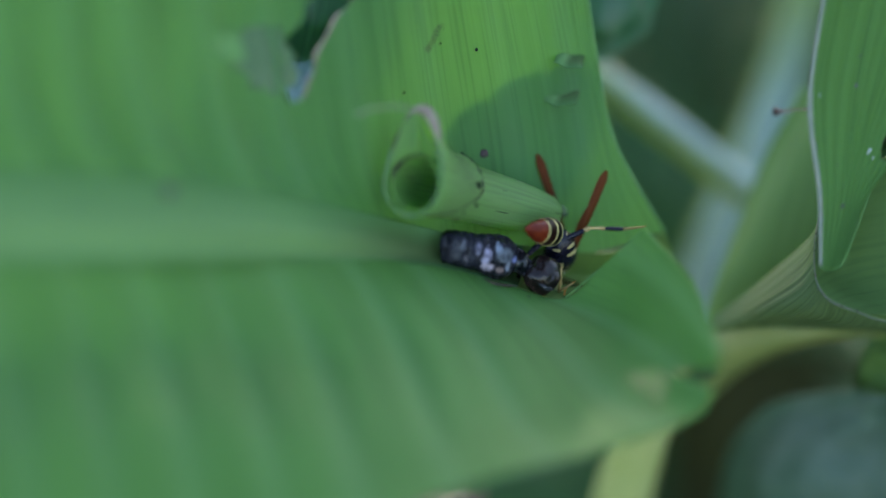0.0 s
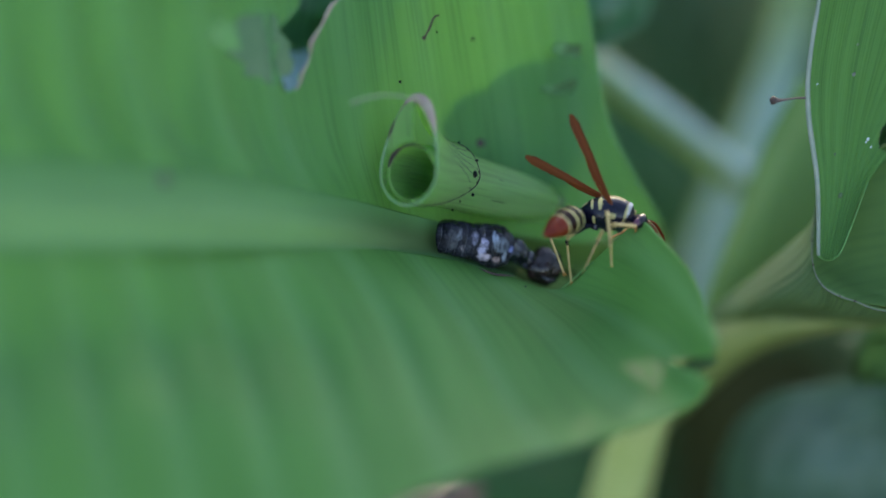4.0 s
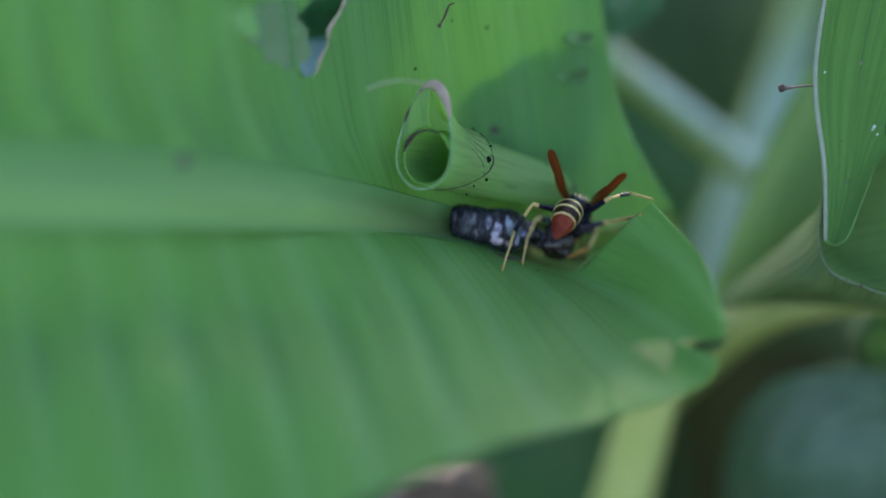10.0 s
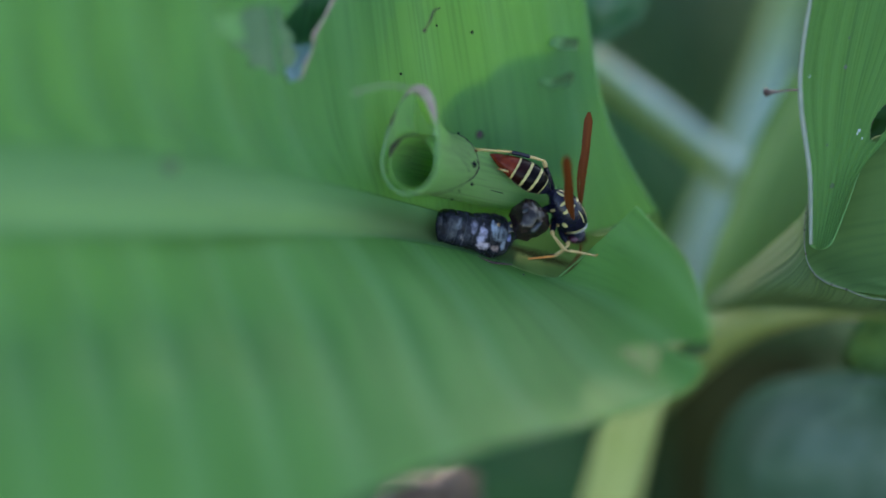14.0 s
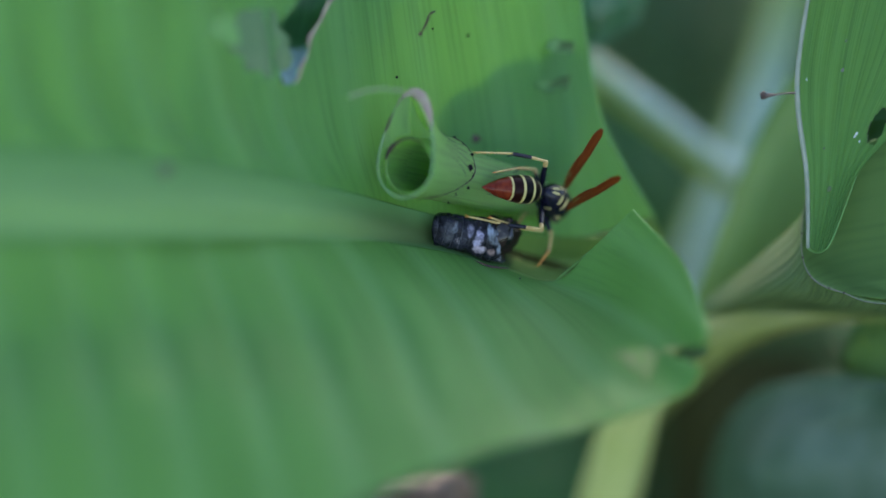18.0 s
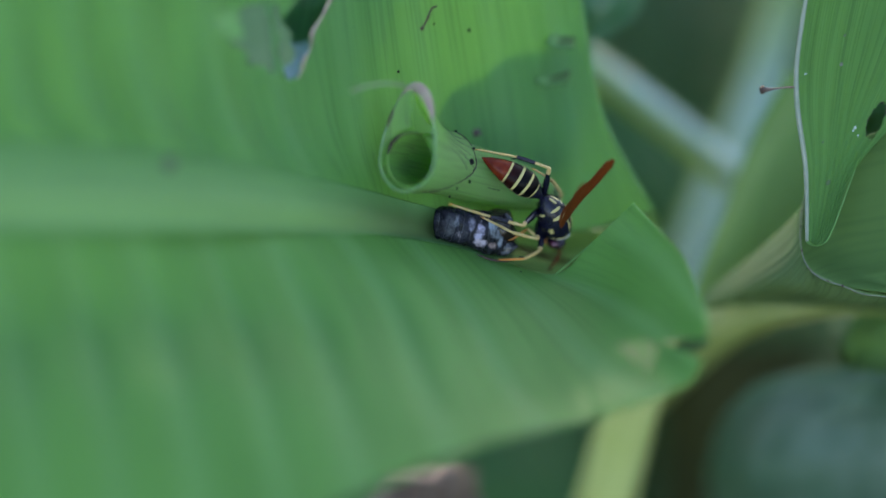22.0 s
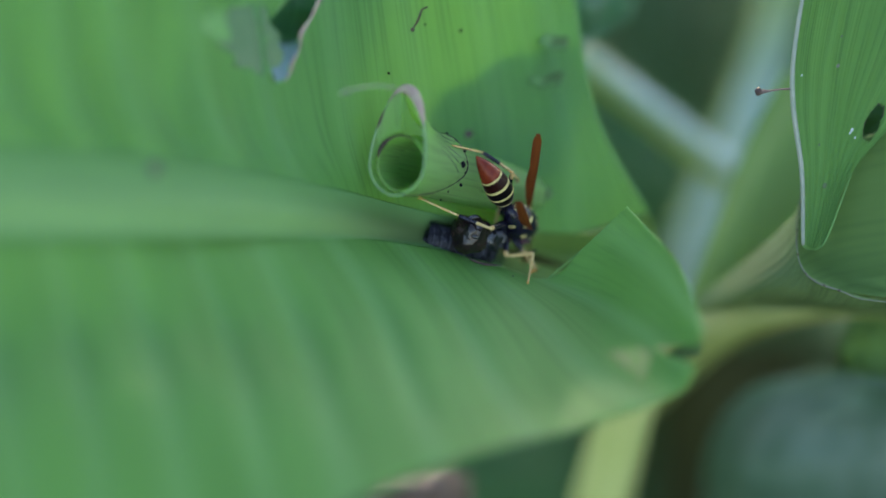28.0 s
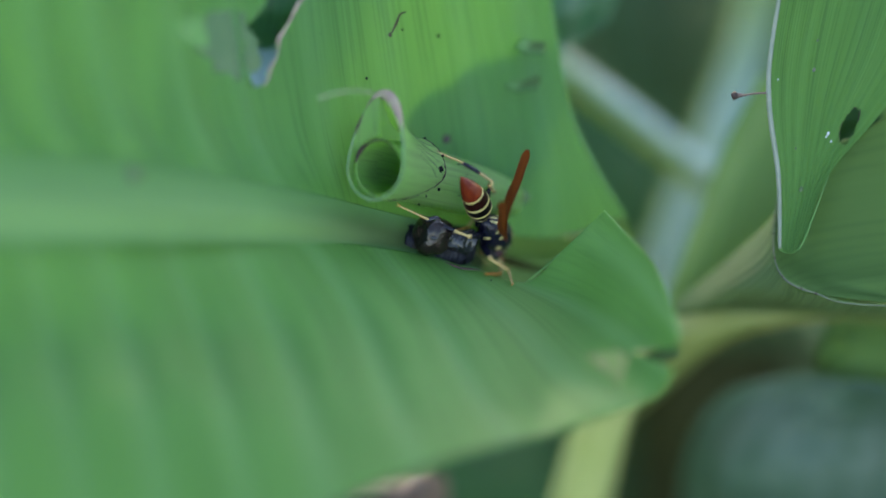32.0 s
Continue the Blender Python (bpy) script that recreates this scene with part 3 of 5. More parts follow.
    mark("scar", (6.0, 19.6, -7.4), 0.75, M_DRY, "brownish scar", 11, 0.15)
    mark("scar", (19.4, 9.7, -11.5), 1.1, M_SCAR, "brownish scar", 12, 0.2)
    mark("scar", (-43.2, 12.6, 29.9), 1.4, M_SCAR, "dull spot on the midrib", 13, 0.15, sheet=rib)

    def stain(at, size, mat, label, seed, sheet=upper, lift=folds):
        """A thin irregular stain that follows a sheet of the leaf."""
        u0, v0 = min(((i / 120, j / 60) for i in range(121) for j in range(61)), key=lambda w: (on_sheet(sheet, *w).xy - Vector(at).xy).length)
        ku = size / ((on_sheet(sheet, u0 + 0.01, v0) - on_sheet(sheet, u0, v0)).length * 100)
        kv = size / ((on_sheet(sheet, u0, v0 + 0.01) - on_sheet(sheet, u0, v0)).length * 100)
        verts, faces, uvs = [], [], []
        for k in range(5):
            for i in range(28):
                a = 2 * math.pi * i / 28
                g = k / 4 * (1 + 0.5 * noise.noise(Vector((2 * math.cos(a), 2 * math.sin(a), seed))))
                u, v = u0 + ku * g * math.cos(a), v0 + kv * g * math.sin(a)
                verts.append(on_sheet(sheet, u, v) + Vector((0, 0, lift(u, v) + 0.12 - 0.05 * k / 4)))
                uvs.append((u, v))
        for k in range(4):
            for i in range(28):
                q = (i + 1) % 28
                faces.append((k * 28 + i, (k + 1) * 28 + i, (k + 1) * 28 + q, k * 28 + q))
        part("stain", (verts, faces, uvs), mat, leaf, label)
    stain((-29.2, 33.5, 18.0), 5.6, M_WORN, "dull greyish worn area beside the tear", 22)
    stain((-35.0, 36.1, 19.0), 2.6, M_RIM_GREEN, "pale worn blotch", 21, lift=lambda u, v: folds(u, v) + 0.2)
    for lip, mat in zip(lips, (M_RIM_GREEN, M_PINK)):
        pts = []
        for f in range(13):
            y = lip[-1][1] + (lip[0][1] - lip[-1][1]) * f / 12
            x = lip_x(lip, y)
            best = min(((0.2 + i / 100, j / 40) for i in range(31) for j in range(12, 41)), key=lambda k: (on_sheet(upper, *k).xy - Vector((x, y))).length)
            pts.append(Vector((x, y, on_sheet(upper, *best).z)))
        part("torn_edge", tube(pts, [0.1, 0.3, 0.12, 0.36, 0.2, 0.34, 0.1, 0.25], 8, 60), mat, leaf, "dry torn edge")
    # pale lobes added to give the sheen where the margin bends
    for rows in (
        [[(17.8, 35.0, -7.8), (18.4, 36.1, -9.0), (19.4, 36.8, -10.2)], [(19.8, 34.2, -7.8), (20.5, 35.5, -9.0), (21.3, 36.7, -10.7)], [(22.7, 33.9, -8.2), (23.0, 35.0, -9.4), (23.3, 36.1, -11.1)]],
        [[(16.3, 28.4, -9.4), (16.6, 29.8, -10.7), (18.0, 31.1, -11.9)], [(18.3, 27.7, -9.4), (19.2, 29.4, -10.7), (20.0, 31.3, -12.3)], [(21.7, 28.0, -9.8), (22.3, 29.6, -11.1), (22.4, 31.6, -12.7)]],
    ):
        part("curled_lobe", loft(rows, 16, 12, lambda u, v: 0.15 * math.sin(u * 9), thick=0.2), M_RIB, leaf, "small curled lobe of the ragged margin, catching the sky")
    part("filament", tube([(-0.8, 40.1, 5.4), (-1.7, 39.6, 6.1), (-2.3, 38.1, 6.1), (-3.1, 36.6, 5.8)], [0.12, 0.16, 0.2, 0.14], 6, 24), M_BROWN, leaf, "dry hooked filament")
    speck("filament_end", (-3.3, 36.3, 6.0), 0.36, M_BROWN, leaf, "", 6)
    part("crack", tube([(5.8, -1.4, 2.0), (8.0, -2.3, 1.4), (9.9, -2.6, 0.7), (11.6, -2.7, 0.0)], [0.05, 0.22, 0.18, 0.04], 6, 24, 0.5), M_BROWN, leaf, "brown crack in the fold")
    speck("spot", (13.4, -4.4, 1.4), 0.15, M_BROWN, leaf, "", 15)
    return leaf


big_leaf()


def prey_material():
    """Blackish wet skin in rings, with a fine pale net along the folds and lilac-white patches on one flank."""
    m, tree, bsdf = material("prey_skin")
    obj = tree.nodes.new("ShaderNodeTexCoord")

    def calc(how, a, b=0.0):
        n = tree.nodes.new("ShaderNodeMath")
        n.operation = how
        for sock, v in zip(n.inputs, (a, b)):
            if isinstance(v, bpy.types.NodeSocket):
                tree.links.new(v, sock)
            else:
                sock.default_value = v
        return n.outputs[0]

    def along(way):
        n = tree.nodes.new("ShaderNodeVectorMath")
        n.operation = "DOT_PRODUCT"
        tree.links.new(obj.outputs["Object"], n.inputs[0])
        n.inputs[1].default_value = way * 1000
        return n.outputs["Value"]

    def cloud(scale, detail=3.0):
        n = node(tree, "ShaderNodeTexNoise", Scale=scale, Detail=detail, Roughness=0.6)
        tree.links.new(obj.outputs["Object"], n.inputs["Vector"])
        return n.outputs[0]

    s, l, h = along(PREY_AXIS), along(PREY_SIDE), along(PREY_SIDE.cross(PREY_AXIS))
    n, wob = cloud(620.0, 5.0), cloud(330.0, 4.0)
    c = mix(tree, ramp(tree, n, ((0.35, 0.0), (0.65, 1.0))), (0.002, 0.0025, 0.004), (0.020, 0.021, 0.032))
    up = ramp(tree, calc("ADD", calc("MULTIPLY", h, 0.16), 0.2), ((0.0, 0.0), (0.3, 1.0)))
    # thin pale net: the folds between the rings and a cell pattern over them
    fold = calc("ABSOLUTE", calc("SINE", calc("ADD", calc("MULTIPLY", s, math.pi / RING), calc("MULTIPLY", wob, 1.6))))
    cells = tree.nodes.new("ShaderNodeTexVoronoi")
    cells.feature = "DISTANCE_TO_EDGE"
    cells.inputs["Scale"].default_value = 950.0
    warp = node(tree, "ShaderNodeTexNoise", Scale=700.0, Detail=2.0)
    tree.links.new(obj.outputs["Object"], warp.inputs["Vector"])
    shift = tree.nodes.new("ShaderNodeVectorMath")
    shift.operation = "MULTIPLY_ADD"
    tree.links.new(warp.outputs["Color"], shift.inputs[0])
    shift.inputs[1].default_value = (0.0012, 0.0012, 0.0012)
    tree.links.new(obj.outputs["Object"], shift.inputs[2])
    tree.links.new(shift.outputs[0], cells.inputs["Vector"])
    net = calc("MAXIMUM", ramp(tree, fold, ((0.0, 0.6), (0.16, 0.0))), ramp(tree, cells.outputs["Distance"], ((0.0, 0.22), (0.05, 0.0))))
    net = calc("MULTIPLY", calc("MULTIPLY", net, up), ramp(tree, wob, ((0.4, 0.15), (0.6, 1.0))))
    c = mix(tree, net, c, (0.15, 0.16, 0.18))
    specks = ramp(tree, cloud(1500.0, 3.0), ((0.36, 0.4), (0.56, 1.0)))
    # patches: along, across, half length, half width
    for (a, b, ra, rb), tone in (((-5.6, 0.2, 1.0, 1.9), (0.06, 0.065, 0.075)), ((-3.4, 1.2, 0.95, 0.8), (0.50, 0.42, 0.46)), ((-0.3, 0.2, 0.8, 1.7), (0.36, 0.33, 0.46)), ((0.2, 1.9, 1.0, 0.7), (0.44, 0.36, 0.42)),
                              ((2.5, -0.7, 1.5, 1.2), (0.13, 0.15, 0.18)), ((2.2, 2.2, 0.7, 0.7), (0.36, 0.25, 0.24)), ((4.6, -0.2, 0.6, 0.8), (0.16, 0.18, 0.36)),
                              ((-2.0, -0.9, 0.6, 1.3), (0.20, 0.19, 0.26)), ((1.3, -1.6, 0.5, 0.9), (0.24, 0.28, 0.36)), ((-4.5, -1.2, 0.5, 1.2), (0.12, 0.13, 0.16)), ((3.6, 1.4, 0.5, 0.9), (0.22, 0.24, 0.30))):
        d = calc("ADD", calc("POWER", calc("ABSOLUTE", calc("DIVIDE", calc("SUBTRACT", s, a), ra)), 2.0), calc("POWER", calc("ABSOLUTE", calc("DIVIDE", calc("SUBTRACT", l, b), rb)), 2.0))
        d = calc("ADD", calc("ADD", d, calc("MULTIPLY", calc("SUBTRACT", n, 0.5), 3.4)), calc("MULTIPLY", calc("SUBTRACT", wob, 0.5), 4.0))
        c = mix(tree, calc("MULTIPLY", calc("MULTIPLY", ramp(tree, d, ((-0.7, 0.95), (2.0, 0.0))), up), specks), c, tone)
    tree.links.new(c, bsdf.inputs["Base Color"])
    bsdf.inputs["Roughness"].default_value = 0.2
    bsdf.inputs["Specular IOR Level"].default_value = 0.13
    bp = node(tree, "ShaderNodeBump", Strength=0.9, Distance=0.0005)
    tree.links.new(n, bp.inputs["Height"])
    tree.links.new(bp.outputs[0], bsdf.inputs["Normal"])
    return m


PREY_AT = Vector((5.7, 2.5, -3.3))
PREY_END = Vector((10.0, 1.8, -2.5))
PREY_AXIS = (Vector((10.0, 1.8, -2.5)) - Vector((-0.0, 3.7, 0.0))).normalized()
PREY_SIDE = Vector((0, 0, -1)).cross(PREY_AXIS).normalized()
RING = 1.45
M_PREY = prey_material()
M_PREY_TORN = plain_material("prey_torn_skin", (0.003, 0.004, 0.006), (0.085, 0.09, 0.115), 480.0, 0.2, relief=0.6, spread=(0.48, 0.72))
M_PREY_END = plain_material("prey_flesh", (0.003, 0.003, 0.004), (0.022, 0.012, 0.011), 650.0, 0.14, relief=0.6, shine=0.38)


def caterpillar():
    c = root("caterpillar", PREY_AT, "half-eaten dark caterpillar with pale mottled patches, lying in the leaf's trough", "caterpillar")
    pts = [Vector(p) - PREY_AT for p in ((-1.2, 4.0, 0.0), (-0.3, 3.9, 0.0), (2.8, 3.3, -0.8), (5.9, 2.8, -1.6), (8.6, 2.1, -2.5), (11.3, 1.6, -3.3))]
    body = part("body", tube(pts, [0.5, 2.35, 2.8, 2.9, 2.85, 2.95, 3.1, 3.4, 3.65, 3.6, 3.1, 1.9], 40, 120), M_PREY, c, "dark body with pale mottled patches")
    me = body.data
    for v in me.vertices:
        q = Vector(v.co)
        s = q.dot(PREY_AXIS) * 1000
        r = q - PREY_AXIS * q.dot(PREY_AXIS)
        crease = abs(math.sin(s * math.pi / RING + 0.8 + 1.2 * noise.noise(q * 250)))
        v.co += r * (0.02 - 0.055 * (1 - crease) ** 3 + 0.09 * noise.noise(q * 600))
    for u in (0.22, 0.45, 0.68):
        p = spline(pts, u)
        lobe = tube([p + Vector((0, -2.3, -0.5)), p + Vector((0.3, -3.15, -0.8))], [0.8, 0.35], 10, 8)
        part("proleg", lobe, M_PREY_END, body, "stubby dark leg")
    neck = part("neck", tube([(-3.4, 0, 0), (-1.5, 0.2, 0.1), (0.8, -0.1, 0), (3.0, 0.1, 0)], [2.2, 1.9, 1.5, 1.7], 20, 30), M_PREY_TORN, c, "torn, shrunken front of the body")
    ball = part("head", tube([(-3.0, 0, 0), (-2.0, 0, 0.1), (0, 0.1, 0.2), (1.8, 0, 0), (2.9, 0, -0.2)], [1.2, 2.6, 3.15, 2.6, 0.7], 24, 30), M_PREY_END, c, "glossy blackish head end")
    for ob, k in ((neck, 0.34), (ball, 0.2)):
        for v in ob.data.vertices:
            v.co *= 1 + k * noise.noise(Vector(v.co) * 420) + 0.6 * k * noise.noise(Vector(v.co) * 1100)
    for a in (0.5, 2.4, 4.4):
        part("bite", tube([(0.6 * math.cos(a) - 0.8, 2.0 * math.sin(a), 2.0), (0.6, 2.1 * math.sin(a), 2.3), (2.2, 1.6 * math.sin(a), 1.7)], [0.3, 0.55, 0.25], 12, 10), M_PREY_TORN, ball, "pale torn shred")
    return body, neck, ball


PREY_BODY, PREY_NECK, PREY_BALL = caterpillar()


# ---- neighbouring plants ----
def footing(thing, o, start, mat, r=3.0, drift=(0, 0)):
    """A stalk from a plan point behind a leaf down to the soil."""
    a = Vector(start)
    b = Vector((a.x + drift[0], a.y + drift[1], 0))
    b.z = -(640 + b.y * math.sin(radians(TILT))) / math.cos(radians(TILT))
    part("petiole", tube([a - o, a.lerp(b, 0.3) - o, a.lerp(b, 0.7) - o, b - o], [r * 0.6, r, r, r * 1.4], 10, 24), mat, thing, "leaf stalk")


def simple_leaf(name, rows, mat, label, nu=80, nv=40, thick=0.3, bump=None, keep=None, stand=None, drift=(0, 0), group="", at=None):
    at = at or rows[len(rows) // 2][0]
    thing = root(name, at, label, "leaf", group)
    o = Vector(at)
    local = [[Vector(p) - o for p in r] for r in rows]
    part("blade", loft(local, nu, nv, bump, keep, thick=thick), mat, thing)
    if stand is not None:
        footing(thing, o, stand, M_FAR, 2.0, drift)
    return thing, o, local


def stem_thing(name, points, radii, mat, label, group="", flat=1.0, end=None, drift=(0, 0)):
    thing = root(name, points[0], label, "stem", group)
    o = Vector(points[0])
    part("stalk", tube([Vector(p) - o for p in points], radii, 20, 40, flat), mat, thing)
    if end is not None:
        footing(thing, o, points[end], mat, radii[end], drift)
    return thing, o


def side_plant():
    rows = [
        [(63.7, 55.7, 6.8), (60.2, 35.2, 4.8), (59.7, 24.9, 4.1), (61.4, 12.7, 2.7), (61.7, 0.7, 2.0)],
        [(72.7, 56.2, 2.7), (68.1, 35.5, 2.0), (66.3, 23.2, 1.4), (65.0, 11.3, 1.4), (62.9, 0.0, 1.4)],
        [(83.5, 56.5, 0.7), (76.9, 35.6, 0.7), (71.8, 23.2, 0.0), (67.6, 11.8, 0.7), (64.4, 0.3, 1.4)],
        [(94.5, 56.2, 2.7), (87.2, 35.5, 2.0), (78.8, 23.2, 0.7), (70.0, 12.8, 0.7), (66.0, 2.5, 1.4)],
    ]
    bite = Vector((73.6, 21.0, 0.0))

    def holes(u, v):
        if u < 0.4 or not 0.35 < v < 0.75:
            return True
        q = on_sheet(rows, u, v) - bite
        a, b = q.x * 0.92 + q.y * -0.39, q.x * 0.39 + q.y * 0.92
        return (a / 1.25) ** 2 + (b / 3.4) ** 2 > 1 + 0.5 * noise.noise(q * 0.9)
    thing, o, local = simple_leaf("side_leaf", rows, M_SIDE, "ribbed mid-green leaf with a pale margin and insect holes", 120, 120,
                                  bump=lambda u, v: 0.10 * math.sin(u * 60) + 0.3 * math.sin(v * 5) * math.sin(u * 5), keep=holes, stand=(76.3, 47.2, -1.6), at=rows[0][3])
    part("margin", tube([local[0][0], local[0][1], local[0][2], local[0][3], local[0][4]], [0.3, 0.38, 0.45, 0.42, 0.32], 8, 60), M_RIM_PALE, thing, "pale thickened margin")
    part("tip_margin", tube([local[0][4], local[1][4], local[2][4], local[3][4], local[3][3]], [0.25, 0.15, 0.15, 0.14, 0.1], 6, 40), M_RIM_GREEN, thing, "thin pale tip margin")
    ring = []
    for i in range(17):
        w = 2 * math.pi * i / 16
        a, b = 1.28 * math.cos(w), 3.45 * math.sin(w)
        q = Vector((bite.x + 0.92 * a + 0.39 * b, bite.y - 0.39 * a + 0.92 * b))
        k = min(((0.4 + m / 50, 0.35 + n / 50) for m in range(31) for n in range(21)), key=lambda c: (on_sheet(rows, *c).xy - q).length)
        swell = 1 + 0.22 * noise.noise(Vector((q.x - bite.x, q.y - bite.y, 0)) * 0.9)
        ring.append(Vector((bite.x + (q.x - bite.x) * swell, bite.y + (q.y - bite.y) * swell, on_sheet(rows, *k).z)) - o)
    part("bitten_rim", tube(ring, [0.05, 0.12, 0.06, 0.13, 0.07, 0.11, 0.05], 6, 80), M_BROWN, thing, "browned rim of the insect hole")
    part("hook", tube([Vector(q) - o for q in ((59.7, 26.6, 4.1), (57.6, 26.5, 4.8), (55.6, 26.2, 5.4), (54.1, 26.1, 5.4))], [0.22, 0.16, 0.2, 0.5], 8, 24), M_DRY, thing, "dry reddish hooked tendril")
    speck("hook_end", Vector((53.9, 26.1, 5.4)) - o, 0.75, M_BROWN, thing, "dark reddish bead", 4, 0.9, 0.9)
    for k, (q, s, m) in enumerate((((61.1, 28.8, 5.0), 0.14, M_WHITE), ((67.4, 30.5, 2.7), 0.28, M_RIM), ((69.9, 19.9, 1.5), 0.24, M_WHITE), ((70.4, 18.6, 1.5), 0.15, M_WHITE), ((69.6, 19.4, 1.5), 0.16, M_WHITE), ((65.3, 10.6, 2.0), 0.35, M_SCAR), ((68.0, 35.4, 2.9), 0.2, M_SCAR), ((64.3, 17.4, 2.7), 0.18, M_SCAR))):
        speck("speck", Vector(q) - o, s, m, thing, seed=k, long=1.5, turn=60)
    # the folded leaf below it: outer face, inner face and a thin edge between them
    fold = [(62.6, 10.4, -4.9), (61.3, 5.2, -2.5), (61.0, 0.4, -0.8), (61.7, -3.2, 0.7), (64.0, -5.5, 1.4), (68.2, -7.0, 1.4), (72.8, -8.5, 1.4), (87.2, -9.3, 1.4)]
    outer = [
        [fold[0], (60.9, 5.3, -8.2), (53.1, -3.5, -16.4), (42.3, -11.5, -23.0)],
        [fold[2], (57.6, -3.9, -4.9), (51.8, -8.4, -13.1), (44.3, -12.1, -23.0)],
        [fold[3], (59.8, -6.3, -3.3), (55.5, -8.1, -11.5), (49.7, -11.1, -21.3)],
        [fold[4], (63.6, -7.4, -3.3), (60.3, -8.7, -10.7), (54.5, -10.5, -19.7)],
        [fold[6], (71.8, -9.1, -3.3), (67.9, -9.7, -9.8), (64.4, -10.4, -19.7)],
        [fold[7], (86.1, -10.1, -3.3), (85.4, -10.4, -9.8), (83.2, -10.9, -19.7)],
    ]
    thing, o, local = simple_leaf("folded_leaf", outer, M_SHEATH, "folded pale green leaf base with fine dark veins", 100, 40, stand=(59.6, -5.5, -21.3),
                                  bump=lambda u, v: 0.06 * math.sin(u * 110) + 0.5 * math.sin(v * 7 + u * 3))
    inside = [
        [(65.1, 15.9, -3.3), (70.8, 16.5, -3.3), (76.7, 20.3, -1.6), (93.1, 32.8, 0.0)],
        [fold[0], (66.1, 13.9, -4.1), (73.6, 17.6, -2.5), (93.1, 22.3, 0.0)],
        [fold[2], (65.4, 3.3, -5.7), (72.9, 5.2, -4.1), (93.3, 8.1, -0.8)],
        [fold[3], (66.3, -1.5, -4.9), (73.8, 0.4, -4.1), (93.3, 2.3, -0.8)],
        [fold[4], (68.8, -4.2, -2.5), (76.4, -2.9, -2.5), (93.3, -1.5, -0.8)],
        [fold[5], (71.9, -6.0, -0.8), (78.1, -5.1, -0.8), (93.1, -4.3, 0.0)],
        [fold[7], (89.2, -9.1, 0.7), (91.1, -8.6, 0.7), (93.0, -8.1, 0.7)],
    ]
    part("inner_face", loft([[Vector(p) - o for p in r] for r in inside], 50, 40, lambda u, v: 0.3 * math.sin(v * 9), thick=0.2), M_INNER, thing, "bright green inner face")
    part("edge", tube([Vector(p) - o for p in fold], [0.06, 0.09, 0.11, 0.10, 0.08], 6, 80), M_RIM, thing, "thin pale edge, browned in places")
    for k, f in enumerate((0.12, 0.2, 0.33, 0.47, 0.62, 0.7)):
        speck("spot", spline(fold, f) - o + Vector((0, 0, 0.2)), 0.12 + 0.04 * (k % 3), M_BROWN, thing, seed=k)
    simple_leaf("upright_leaf", [
        [(63.0, 32.1, -32.8), (56.1, 19.9, -34.4), (50.0, 3.6, -34.4), (44.7, -11.5, -32.8)],
        [(67.4, 30.7, -27.9), (62.6, 17.7, -29.5), (57.6, 3.5, -29.5), (54.5, -10.1, -29.5)],
        [(76.0, 31.5, -24.6), (74.0, 17.5, -24.6), (72.0, 3.5, -24.6), (70.0, -9.5, -24.6)],
        [(93.7, 31.4, -23.0), (93.7, 17.5, -23.0), (93.7, 3.5, -23.0), (93.7, -9.5, -23.0)],
    ], M_OLIVE, "dull olive green leaf standing behind the ribbed leaf", bump=lambda u, v: 0.8 * math.sin(u * 9 + v * 4), stand=(80.5, 1.5, -27.9))


side_plant()
stem_thing("leaf_stalk", [(35.0, -28.1, -55.2), (43.4, -19.9, -47.6), (51.5, -14.1, -39.4), (61.0, -10.7, -32.8), (76.8, -9.4, -29.5), (96.6, -10.6, -27.9)], [6, 6, 4.8, 3.6, 2.6, 3], M_STEM_SIDE, "yellow-green curved leaf stalk", end=0)
stem_thing("leaf_stalk", [(16.7, 44.7, -50.9), (24.3, 37.4, -53.0), (37.1, 28.1, -56.2), (48.1, 19.9, -59.3), (58.7, 11.6, -62.6), (76.6, -3.0, -71.3)], [3.0, 3.1, 3.1, 3.0, 3.0, 3.0], M_STEM, "pale bluish leaf stalk crossing behind the leaf", "far stalks", end=5)
stem_thing("leaf_stalk", [(74.3, 70.6, -79.0), (66.8, 41.9, -81.6), (60.5, 23.1, -84.2), (51.4, 0.6, -89.4), (44.7, -23.4, -97.1)], [4.3, 4.3, 4.3, 4.3, 4.3], M_STEM_PALE, "pale bluish upright leaf stalk", "far stalks", end=4)
stem_thing("leaf_stalk", [(35.8, -21.6, -24.6), (34.5, -29.1, -34.5), (31.0, -46.8, -49.2), (27.7, -62.6, -59.1)], [4.7, 5.0, 5.2, 5.3], M_STALK, "pale yellow-green stalk under the big leaf", end=3, drift=(20, -350))
